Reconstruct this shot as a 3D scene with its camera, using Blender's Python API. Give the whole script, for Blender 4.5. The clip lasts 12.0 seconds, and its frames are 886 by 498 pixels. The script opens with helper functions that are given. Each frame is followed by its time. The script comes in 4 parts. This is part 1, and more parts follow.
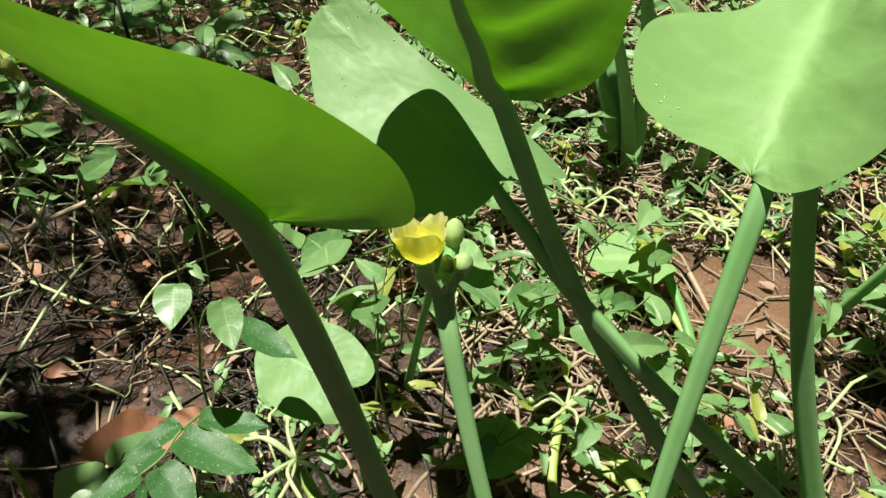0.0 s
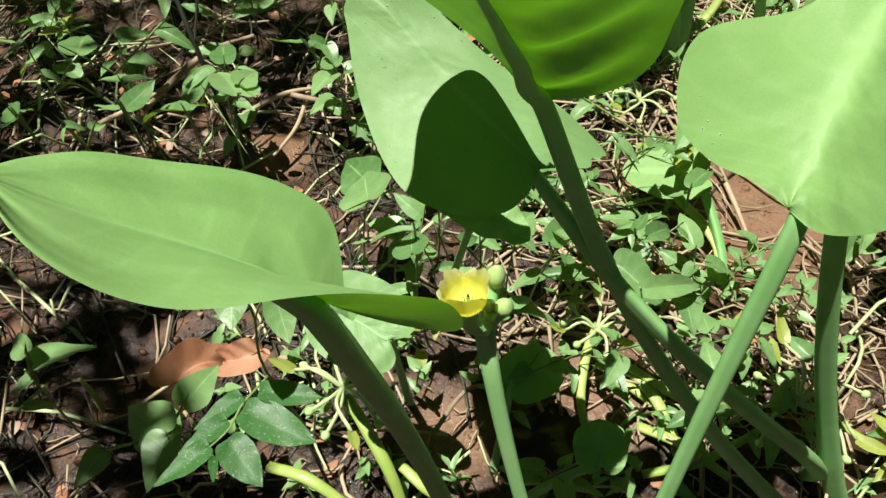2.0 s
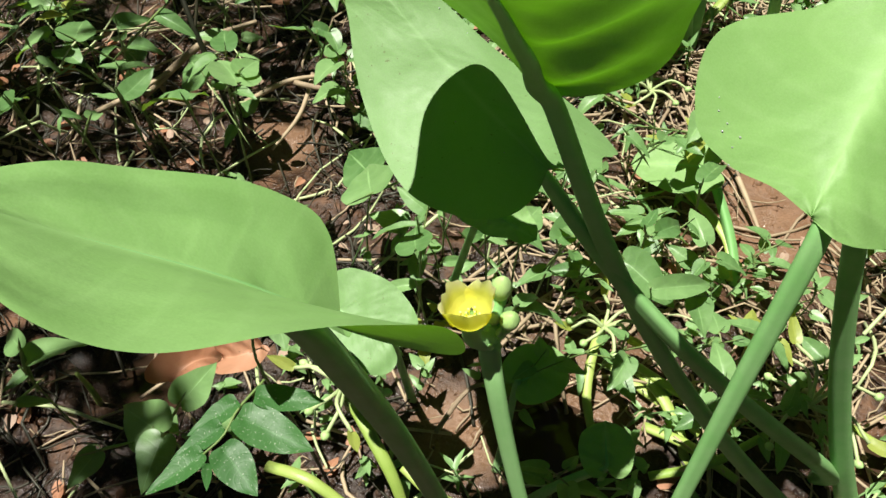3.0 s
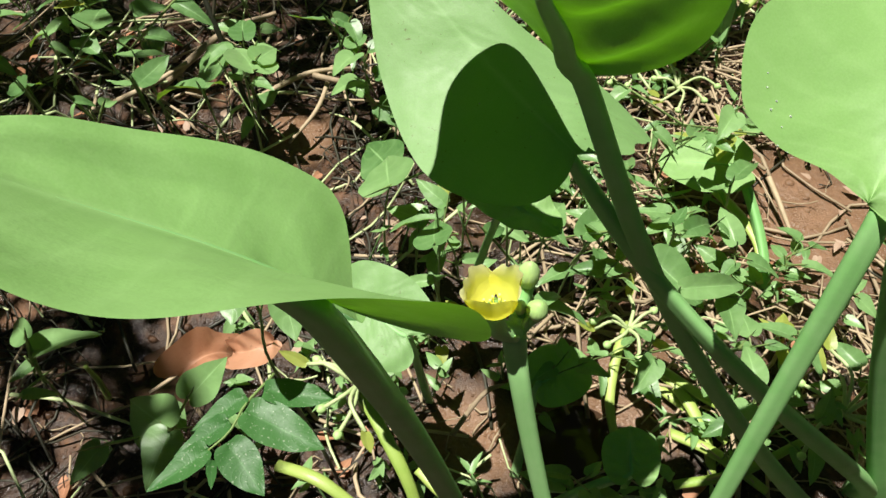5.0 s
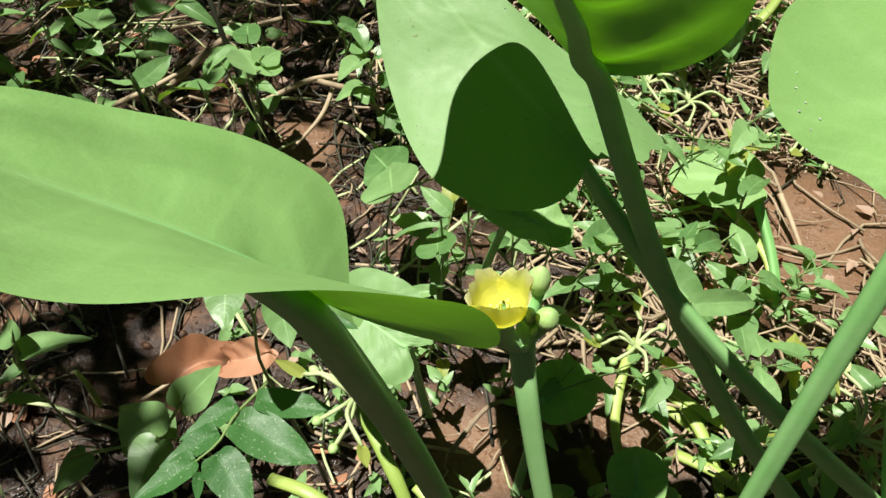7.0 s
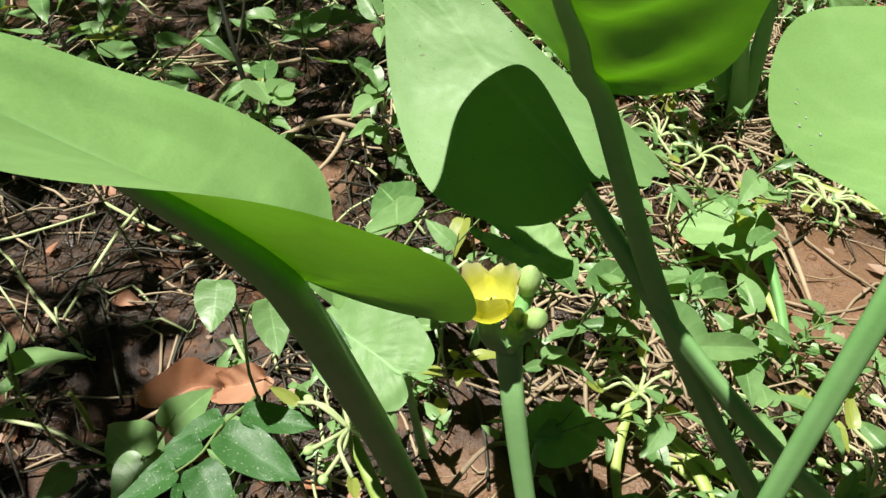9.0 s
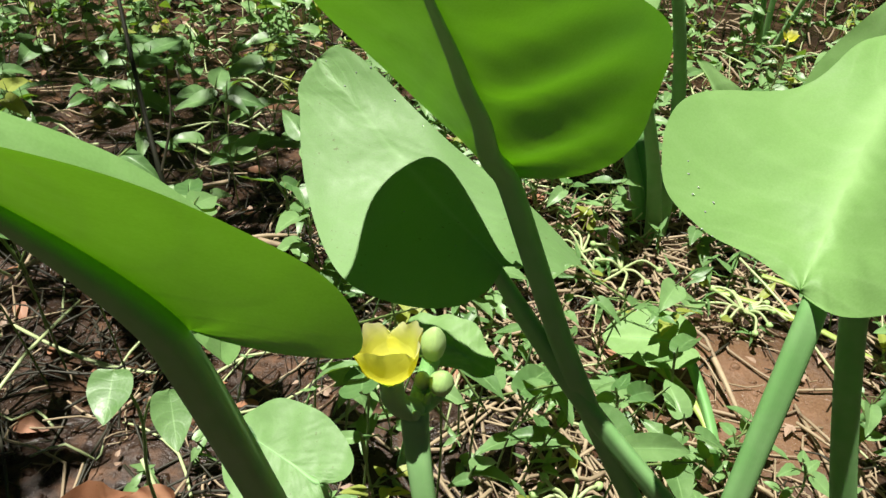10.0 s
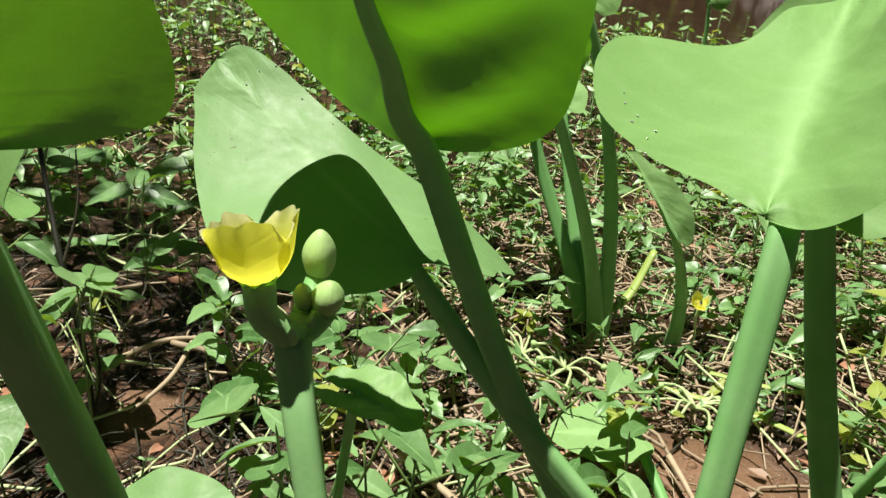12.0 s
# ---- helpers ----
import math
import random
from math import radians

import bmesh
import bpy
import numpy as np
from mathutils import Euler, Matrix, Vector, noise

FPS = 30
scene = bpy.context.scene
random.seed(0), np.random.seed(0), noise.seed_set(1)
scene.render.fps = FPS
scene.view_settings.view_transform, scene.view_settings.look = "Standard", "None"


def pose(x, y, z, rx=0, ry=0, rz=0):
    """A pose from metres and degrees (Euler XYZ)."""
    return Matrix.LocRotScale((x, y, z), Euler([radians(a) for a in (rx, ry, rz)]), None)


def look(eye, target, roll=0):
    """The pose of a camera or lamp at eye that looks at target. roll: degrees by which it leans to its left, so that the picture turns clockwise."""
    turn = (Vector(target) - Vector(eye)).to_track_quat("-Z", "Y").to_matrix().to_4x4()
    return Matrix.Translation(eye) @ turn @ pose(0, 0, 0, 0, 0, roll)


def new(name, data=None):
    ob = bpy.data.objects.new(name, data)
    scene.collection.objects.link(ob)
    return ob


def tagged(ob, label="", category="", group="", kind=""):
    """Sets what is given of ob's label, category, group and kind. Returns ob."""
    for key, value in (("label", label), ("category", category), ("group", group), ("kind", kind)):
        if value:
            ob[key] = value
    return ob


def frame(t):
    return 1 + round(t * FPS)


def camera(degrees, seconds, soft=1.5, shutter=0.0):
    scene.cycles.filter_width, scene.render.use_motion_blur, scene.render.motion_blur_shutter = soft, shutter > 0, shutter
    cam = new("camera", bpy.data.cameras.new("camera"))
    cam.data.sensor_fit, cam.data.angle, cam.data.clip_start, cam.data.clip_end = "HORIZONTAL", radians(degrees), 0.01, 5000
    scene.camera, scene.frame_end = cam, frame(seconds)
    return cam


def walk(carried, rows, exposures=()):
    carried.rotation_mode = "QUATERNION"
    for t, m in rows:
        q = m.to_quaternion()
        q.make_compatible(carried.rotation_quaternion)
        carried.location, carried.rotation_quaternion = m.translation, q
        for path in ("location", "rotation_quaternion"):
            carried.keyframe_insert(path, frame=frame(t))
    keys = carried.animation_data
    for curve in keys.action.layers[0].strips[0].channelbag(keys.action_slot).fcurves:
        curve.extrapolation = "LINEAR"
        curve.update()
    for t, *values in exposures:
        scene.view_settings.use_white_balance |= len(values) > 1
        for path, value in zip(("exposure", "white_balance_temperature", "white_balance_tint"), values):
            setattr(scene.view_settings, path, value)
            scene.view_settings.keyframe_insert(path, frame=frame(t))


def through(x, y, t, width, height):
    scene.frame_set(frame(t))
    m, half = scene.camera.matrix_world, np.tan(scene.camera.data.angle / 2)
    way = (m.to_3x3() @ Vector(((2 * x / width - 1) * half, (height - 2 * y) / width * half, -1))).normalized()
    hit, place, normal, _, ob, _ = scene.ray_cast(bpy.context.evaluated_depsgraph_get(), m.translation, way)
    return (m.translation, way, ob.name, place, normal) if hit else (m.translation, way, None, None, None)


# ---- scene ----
cam = camera(59.6, 12.0)
PATH = [
    (0, (0.052, -0.129, 1.064), (0.099, 1.384, -0.243), 3.0),
    (0.5, (0.047, -0.108, 1.116), (0.104, 1.275, -0.327), 3.0),
    (1, (0.043, -0.095, 1.136), (0.069, 1.201, -0.387), 2.3),
    (1.5, (0.039, -0.069, 1.162), (0.034, 1.181, -0.398), 1.5),
    (2, (0.04, -0.052, 1.175), (0.017, 1.165, -0.413), 1.0),
    (2.5, (0.037, -0.032, 1.182), (0.006, 1.164, -0.421), 1.0),
    (3, (0.041, -0.022, 1.162), (0.005, 1.162, -0.449), 1.0),
    (5, (0.038, -0.01, 1.123), (-0.044, 1.181, -0.481), 0.1),
    (5.5, (0.041, -0.002, 1.114), (-0.041, 1.204, -0.479), 0.3),
    (6, (0.038, -0.001, 1.102), (-0.046, 1.211, -0.487), 0.7),
    (6.5, (0.036, 0.002, 1.098), (-0.05, 1.219, -0.486), 1.1),
    (8.5, (0.041, -0.004, 1.078), (-0.08, 1.273, -0.456), 1.0),
    (9, (0.052, -0.019, 1.067), (-0.088, 1.318, -0.415), 2.2),
    (9.5, (0.049, -0.04, 1.04), (-0.052, 1.415, -0.329), 3.9),
    (10, (0.074, -0.039, 1.034), (0.059, 1.55, -0.18), 4.9),
    (10.5, (0.081, -0.036, 1.012), (0.077, 1.647, -0.068), 5.0),
    (11, (0.085, -0.05, 0.957), (0.043, 1.698, -0.013), 4.7),
    (11.5, (0.087, -0.04, 0.919), (0.06, 1.75, 0.026), 4.6),
    (12, (0.105, -0.031, 0.889), (0.203, 1.775, 0.035), 5.6),
]
walk(cam, [(t, look(eye, target, roll)) for t, eye, target, roll in PATH], [(0, 0.77), (12, 0.77)])

# ---- world, sun ----
SUN_EL, SUN_AZ = radians(78), radians(278)   # azimuth clockwise from +y
world = bpy.data.worlds.new("sky")
scene.world = world
world.use_nodes = True
wn = world.node_tree.nodes
sky = wn.new("ShaderNodeTexSky")
sky.sky_type, sky.sun_disc, sky.sun_elevation, sky.sun_rotation = "NISHITA", False, SUN_EL, SUN_AZ
wn["Background"].inputs["Strength"].default_value = 0.0045
world.node_tree.links.new(sky.outputs["Color"], wn["Background"].inputs["Color"])
sun = new("sun", bpy.data.lights.new("sun", "SUN"))
sun.data.energy, sun.data.angle, sun.data.color = 5.0, radians(0.53), (1.0, 0.96, 0.88)
SUN_DIR = Vector((math.sin(SUN_AZ) * math.cos(SUN_EL), math.cos(SUN_AZ) * math.cos(SUN_EL), math.sin(SUN_EL)))
sun.matrix_world = look(SUN_DIR * 20, (0, 0, 0))


# ---- materials ----
class Nodes:
    """A small builder for node materials."""

    def __init__(self, name):
        self.mat = bpy.data.materials.new(name)
        self.mat.use_nodes = True
        self.nt = self.mat.node_tree
        self.bsdf = self.nt.nodes["Principled BSDF"]
        self.out = self.nt.nodes["Material Output"]

    def add(self, kind, **inputs):
        n = self.nt.nodes.new("ShaderNode" + kind)
        for key, value in inputs.items():
            self.put(n, key.replace("_", " "), value)
        return n

    def put(self, node, key, value):
        socket = node.inputs[int(key[1:])] if key[0] == "i" and key[1:].isdigit() else node.inputs[key]
        if isinstance(value, bpy.types.NodeSocket):
            self.nt.links.new(value, socket)
        else:
            socket.default_value = value

    def noise(self, vector, scale, detail=4.0, rough=0.55):
        return self.add("TexNoise", Vector=vector, Scale=scale, Detail=detail, Roughness=rough).outputs["Fac"]

    def ramp(self, fac, *stops):
        n = self.add("ValToRGB", Fac=fac)
        while len(n.color_ramp.elements) < len(stops):
            n.color_ramp.elements.new(0.5)
        for e, (at, col) in zip(n.color_ramp.elements, stops):
            e.position, e.color = at, (*col, 1)
        return n.outputs["Color"]

    def mix(self, fac, a, b, mode="MIX"):
        n = self.nt.nodes.new("ShaderNodeMix")
        n.data_type, n.blend_type = "RGBA", mode
        for socket, value in ((n.inputs[0], fac), (n.inputs[6], a), (n.inputs[7], b)):
            if isinstance(value, bpy.types.NodeSocket):
                self.nt.links.new(value, socket)
            else:
                socket.default_value = value if isinstance(value, float) else (*value, 1)
        return n.outputs[2]

    def math(self, op, a, b=0.0, c=0.0):
        n = self.nt.nodes.new("ShaderNodeMath")
        n.operation = op
        for i, value in enumerate((a, b, c)):
            self.put(n, "i%d" % i, value)
        return n.outputs[0]

    def bump(self, height, strength, distance):
        return self.add("Bump", Height=height, Strength=strength, Distance=distance).outputs["Normal"]

    def place(self):
        return self.nt.nodes.new("ShaderNodeNewGeometry").outputs["Position"]

    def uv(self):
        return self.add("SeparateXYZ", Vector=self.nt.nodes.new("ShaderNodeTexCoord").outputs["UV"]).outputs


def leaf_material(name, base, base2, through, share=0.42, rough=0.42, vein=0.35, veins=26.0, spots=0.0, coat=0.0, rim=None, specks=0.0, wavy=0.0, waves=(7.0, 2.2), ribs=34.0, mottle=1.1, gloss=0.5, spread=0.5):
    """A leaf: UV x runs along the midrib, y across it (0.5 is the midrib)."""
    m = Nodes(name)
    u, v, _ = m.uv()
    pos = m.place()
    side = m.math("ABSOLUTE", m.math("SUBTRACT", v, 0.5))
    rib = m.math("SMOOTH_MAX", 0.0, m.math("SUBTRACT", 1.0, m.math("MULTIPLY", side, ribs)), 0.15)
    # side veins run from the midrib forward to the edge
    along = m.math("SUBTRACT", u, m.math("MULTIPLY", side, 0.55))
    wave = m.math("SINE", m.math("MULTIPLY", along, veins * 2))
    line = m.math("POWER", m.math("MULTIPLY_ADD", wave, 0.5, 0.5), 9.0)
    rnd = m.nt.nodes.new("ShaderNodeObjectInfo").outputs["Random"]
    blotch = m.math("MULTIPLY_ADD", m.noise(pos, 28.0, 3.0), mottle, m.math("MULTIPLY_ADD", rnd, spread, -0.05 - spread / 2))
    fine = m.noise(pos, 700.0, 2.0)
    col = m.mix(blotch, base, base2)
    col = m.mix(m.math("MULTIPLY", fine, 0.25), col, tuple(min(1, c * 1.7) for c in base2))
    pale = tuple(min(1, c * 1.9 + 0.03) for c in base2)
    col = m.mix(m.math("MULTIPLY", rib, vein), col, pale)
    col = m.mix(m.math("MULTIPLY", line, vein * 0.16), col, pale)
    if spots:
        dots = m.math("GREATER_THAN", m.noise(pos, 260.0, 2.0), 0.70)
        area = m.math("GREATER_THAN", m.noise(pos, 22.0, 2.0), 0.52)
        col = m.mix(m.math("MULTIPLY", m.math("MULTIPLY", dots, area), spots), col, (0.10, 0.075, 0.035))
    if specks:
        dots = m.math("GREATER_THAN", m.noise(pos, 420.0, 2.0), 0.66)
        col = m.mix(m.math("MULTIPLY", dots, specks), col, (0.55, 0.62, 0.45))
    if rim:
        edge = m.add("MapRange", Value=u, i1=0.70, i2=1.0, i3=0.0, i4=0.9).outputs[0]
        col = m.mix(edge, col, rim)
    m.put(m.bsdf, "Base Color", col)
    m.put(m.bsdf, "Roughness", m.math("MULTIPLY_ADD", m.noise(pos, 90.0, 3.0), 0.25, rough - 0.12))
    m.put(m.bsdf, "Specular IOR Level", gloss)
    m.put(m.bsdf, "Coat Weight", coat)
    m.put(m.bsdf, "Coat Roughness", 0.35)
    relief = m.math("ADD", m.math("MULTIPLY", line, 0.10), m.math("ADD", m.math("MULTIPLY", m.noise(pos, 60.0, 3.0), 0.8), m.math("MULTIPLY", fine, 0.12)))
    normal = m.bump(relief, 0.35, 0.0016)
    if wavy:
        stretch = m.add("CombineXYZ", X=m.math("MULTIPLY", u, waves[0]), Y=m.math("MULTIPLY", v, waves[1]), Z=m.math("MULTIPLY", rnd, 9.0)).outputs[0]
        broad = m.add("Bump", Height=m.noise(stretch, 1.0, 2.0, 0.4), Strength=wavy, Distance=0.02, Normal=normal)
        normal = broad.outputs["Normal"]
    m.put(m.bsdf, "Normal", normal)
    tr = m.add("BsdfTranslucent", Normal=normal)
    m.put(tr, "Color", m.mix(m.math("MULTIPLY", m.math("ADD", rib, m.math("MULTIPLY", line, 0.4)), min(0.4, vein * 1.6)), through, tuple(c * 0.45 for c in through)))
    shade = m.add("MixShader", Fac=share, i1=m.bsdf.outputs[0], i2=tr.outputs[0])
    m.put(m.out, "Surface", shade.outputs[0])
    return m.mat


def stem_material(name, base, base2, rough=0.4, fibre=0.5, through=None, relief=0.3):
    m = Nodes(name)
    pos = m.place()
    u, v, _ = m.uv()
    stripes = m.noise(m.add("CombineXYZ", X=m.math("MULTIPLY", u, 3.0), Y=m.math("MULTIPLY", v, 40.0)).outputs[0], 1.0, 3.0)
    rnd = m.nt.nodes.new("ShaderNodeObjectInfo").outputs["Random"]
    fac = m.math("MULTIPLY_ADD", stripes, fibre, m.math("MULTIPLY_ADD", m.noise(pos, 40.0, 4.0), 0.8, m.math("MULTIPLY_ADD", rnd, 0.6, -0.55)))
    m.put(m.bsdf, "Base Color", m.mix(fac, base, base2))
    m.put(m.bsdf, "Roughness", m.math("MULTIPLY_ADD", m.noise(pos, 120.0, 2.0), 0.3, rough - 0.1))
    m.put(m.bsdf, "Normal", m.bump(m.math("ADD", stripes, m.noise(pos, 300.0, 2.0)), relief, 0.001))
    if through:
        tr = m.add("BsdfTranslucent", Color=(*through, 1))
        m.put(m.out, "Surface", m.add("MixShader", Fac=0.22, i1=m.bsdf.outputs[0], i2=tr.outputs[0]).outputs[0])
    return m.mat


def mud_material():
    m = Nodes("wet_mud")
    pos = m.place()
    big, mid, fine = m.noise(pos, 3.0, 5.0), m.noise(pos, 22.0, 6.0, 0.65), m.noise(pos, 180.0, 4.0, 0.7)
    col = m.ramp(m.math("MULTIPLY_ADD", mid, 0.55, m.math("MULTIPLY", big, 0.45)),
                 (0.40, (0.012, 0.007, 0.004)), (0.52, (0.034, 0.018, 0.010)), (0.61, (0.125, 0.062, 0.031)), (0.76, (0.22, 0.115, 0.060)))
    # paler patches painted where sunlight falls on the mud
    for x, y, reach in ((0.65, 0.93, 0.24), (0.27, 0.55, 0.16), (0.05, 0.46, 0.10), (-0.33, 1.08, 0.10)):
        away = m.nt.nodes.new("ShaderNodeVectorMath")
        away.operation = "DISTANCE"
        m.put(away, "i0", pos)
        m.put(away, "i1", (x, y, 0.0))
        lit_mud = m.add("MapRange", Value=m.math("MULTIPLY_ADD", mid, reach * .9, away.outputs["Value"]), i1=reach * 1.45, i2=reach * .95, i3=0.0, i4=0.6).outputs[0]
        col = m.mix(lit_mud, col, m.mix(fine, (0.14, 0.075, 0.042), (0.38, 0.225, 0.13)))
    grains = m.math("GREATER_THAN", fine, 0.62)
    col = m.mix(m.math("MULTIPLY", grains, 0.35), col, (0.22, 0.15, 0.10))
    m.put(m.bsdf, "Base Color", col)
    m.put(m.bsdf, "Roughness", m.ramp(mid, (0.35, (0.10,) * 3), (0.62, (0.50,) * 3)))
    m.put(m.bsdf, "Specular IOR Level", 0.3)
    m.put(m.bsdf, "Normal", m.bump(m.math("ADD", m.math("MULTIPLY", mid, 0.9), m.math("MULTIPLY", fine, 0.22)), 0.6, 0.014))
    return m.mat


def water_material():
    m = Nodes("muddy_water")
    pos = m.place()
    m.put(m.bsdf, "Base Color", m.mix(m.noise(pos, 5.0), (0.020, 0.012, 0.008), (0.060, 0.034, 0.020)))
    m.put(m.bsdf, "Roughness", 0.05)
    m.put(m.bsdf, "IOR", 1.33)
    m.put(m.bsdf, "Normal", m.bump(m.noise(pos, 30.0, 2.0), 0.06, 0.01))
    return m.mat


BLADE = leaf_material("aquatic_leaf", (0.175, 0.335, 0.095), (0.285, 0.445, 0.185), (0.17, 0.50, 0.004), 0.28, 0.54, 0.28, 30, wavy=0.28, ribs=11.0, mottle=0.6, gloss=0.3)
BLADE_LOW = leaf_material("low_aquatic_leaf", (0.175, 0.37, 0.09), (0.31, 0.51, 0.20), (0.20, 0.56, 0.004), 0.27, 0.50, 0.28, 30, wavy=0.75, waves=(1.0, 2.8), ribs=16.0, mottle=0.6, gloss=0.4)
BLADE_SPOT = leaf_material("spotted_aquatic_leaf", (0.15, 0.285, 0.09), (0.21, 0.345, 0.15), (0.18, 0.58, 0.004), 0.2, 0.52, 0.24, 30, spots=0.6, wavy=0.3, mottle=0.5, gloss=0.35)
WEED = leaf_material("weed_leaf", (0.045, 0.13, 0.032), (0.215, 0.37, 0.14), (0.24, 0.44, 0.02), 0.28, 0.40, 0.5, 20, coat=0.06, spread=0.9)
WEED_YELLOW = leaf_material("yellowing_leaf", (0.26, 0.33, 0.05), (0.36, 0.42, 0.10), (0.45, 0.5, 0.04), 0.40, 0.45, 0.4, 16)
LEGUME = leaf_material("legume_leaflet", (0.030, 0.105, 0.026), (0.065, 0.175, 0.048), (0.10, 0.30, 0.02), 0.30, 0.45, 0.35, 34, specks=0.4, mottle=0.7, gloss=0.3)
DEAD = leaf_material("dead_leaf", (0.30, 0.12, 0.055), (0.52, 0.28, 0.17), (0.45, 0.16, 0.05), 0.30, 0.55, 0.4, 18, spots=0.8)
BLEACHED = leaf_material("bleached_leaf", (0.26, 0.15, 0.10), (0.50, 0.38, 0.28), (0.35, 0.22, 0.12), 0.25, 0.6, 0.3, 18, spots=0.5)
PETAL = leaf_material("yellow_petal", (0.98, 0.93, 0.07), (1.0, 0.96, 0.20), (1.0, 0.97, 0.10), 0.55, 0.5, 0.0, 14, rim=(0.99, 0.97, 0.62), gloss=0.3)
PETIOLE = stem_material("petiole_green", (0.235, 0.52, 0.165), (0.45, 0.67, 0.34), 0.48, 0.12, through=(0.03, 0.42, 0.01), relief=0.10)
DEW = Nodes("dew")
DEW.put(DEW.bsdf, "Base Color", (0.9, 0.95, 0.9, 1))
DEW.put(DEW.bsdf, "Roughness", 0.03)
DEW.put(DEW.bsdf, "Transmission Weight", 0.7)
DEW.put(DEW.bsdf, "IOR", 1.33)
DEW = DEW.mat
WEED_STEM = stem_material("weed_stem", (0.12, 0.20, 0.05), (0.22, 0.30, 0.10), 0.5)
DARK_STEM = stem_material("dark_stem", (0.02, 0.022, 0.012), (0.06, 0.05, 0.03), 0.5)
PALE_STEM = stem_material("pale_rosette", (0.36, 0.46, 0.20), (0.50, 0.58, 0.30), 0.45)
STRAW = stem_material("dry_stalk", (0.07, 0.04, 0.022), (0.42, 0.33, 0.21), 0.65, 1.2)
BUD = stem_material("flower_bud", (0.30, 0.48, 0.16), (0.45, 0.62, 0.26), 0.45)
MUD, WATER = mud_material(), water_material()


# ---- mesh helpers ----
def mesh(name, verts, faces, mat, uvs=None):
    me = bpy.data.meshes.new(name)
    me.from_pydata([tuple(map(float, v)) for v in verts], [], [tuple(map(int, f)) for f in faces])
    if uvs is not None:
        layer = me.uv_layers.new(name="UVMap")
        idx = np.empty(len(me.loops), int)
        me.loops.foreach_get("vertex_index", idx)
        layer.data.foreach_set("uv", np.asarray(uvs, np.float32)[idx].ravel())
    me.materials.append(mat)
    me.polygons.foreach_set("use_smooth", [True] * len(me.polygons))
    me.update()
    return me


def part(name, data, parent, label=""):
    ob = new(name, data)
    ob.parent = parent
    return tagged(ob, label)


def thing(name, label, category, group="", kind="", at=(0, 0, 0)):
    ob = new(name)
    ob.location = at
    ob.empty_display_size = 0.05
    return tagged(ob, label, category, group, kind)


def grid_faces(rows, cols, start=0, closed=False):
    out = []
    for i in range(rows - 1):
        for j in range(cols if closed else cols - 1):
            k = (j + 1) % cols
            out.append((start + i * cols + j, start + i * cols + k, start + (i + 1) * cols + k, start + (i + 1) * cols + j))
    return out


def bezier(points, n):
    """A smooth curve by four control points."""
    a, b, c, d = (np.array(p, float) for p in points)
    u = np.linspace(0, 1, n)[:, None]
    return (1 - u) ** 3 * a + 3 * u * (1 - u) ** 2 * b + 3 * u * u * (1 - u) * c + u ** 3 * d


def spline(points, n):
    """A smooth curve through the points."""
    c = np.array(points, float)
    q = np.vstack([2 * c[0] - c[1], c, 2 * c[-1] - c[-2]])
    out = []
    for a in np.linspace(0, len(c) - 1, n):
        i = min(int(a), len(c) - 2)
        u = a - i
        p0, p1, p2, p3 = q[i:i + 4]
        out.append(.5 * ((2 * p1) + (-p0 + p2) * u + (2 * p0 - 5 * p1 + 4 * p2 - p3) * u * u + (-p0 + 3 * p1 - 3 * p2 + p3) * u ** 3))
    return np.array(out)


def tube(path, radii, sides=8, corners=0.0, up=(0, 0, 1), flat=1.0):
    """Verts, faces and UVs of a round or three-cornered stalk along a path."""
    path = np.asarray(path, float)
    radii = np.interp(np.linspace(0, 1, len(path)), np.linspace(0, 1, len(radii)), radii)
    tan = np.gradient(path, axis=0)
    tan /= np.linalg.norm(tan, axis=1, keepdims=True) + 1e-12
    ref = np.array(up, float)
    if abs(tan[0] @ ref) > 0.95 * np.linalg.norm(ref):
        ref = np.array((1.0, 0.2, 0.0))
    verts, uvs = [], []
    for i, (p, t, r) in enumerate(zip(path, tan, radii)):
        ref = ref - t * (ref @ t)
        ref /= np.linalg.norm(ref)
        side = np.cross(t, ref)
        for j in range(sides):
            a = 2 * math.pi * j / sides
            rr = r * (1 + corners * math.cos(3 * a))
            verts.append(p + rr * (math.cos(a) * ref * flat + math.sin(a) * side))
            uvs.append((i / (len(path) - 1), j / sides))
    n = len(verts)
    faces = grid_faces(len(path), sides, closed=True)
    faces += [tuple(range(sides))[::-1], tuple(range(n - sides, n))]
    return verts, faces, uvs


def tube_mesh(name, path, radii, mat, sides=8, corners=0.0, up=(0, 0, 1), flat=1.0):
    v, f, u = tube(path, radii, sides, corners, up, flat)
    return mesh(name, v, f, mat, u)


def half_outline(L, W, d, m, w3, n, w4=.49, lobes=(.28, .62), blunt=0.0):
    tip = [(.975 * L, blunt * w3 * w4 * W)] if blunt else []
    return spline([(0, 0), (-d * .9, lobes[0] * W), (-d * .75, lobes[1] * W), ((.10 + .5 * m) * L, .90 * W), ((.36 + m) * L, W),
                   ((.68 + .6 * m) * L, w3 * W), ((.90 + .2 * m) * L, w3 * w4 * W), *tip, (L, 0)], n)


def turn(a, b, c):
    return np.array(Euler((a, b, c)).to_matrix())


def pair(v):
    return v if isinstance(v, tuple) else (v, v)


ARC = np.linspace(-.6, 1.3, 191)


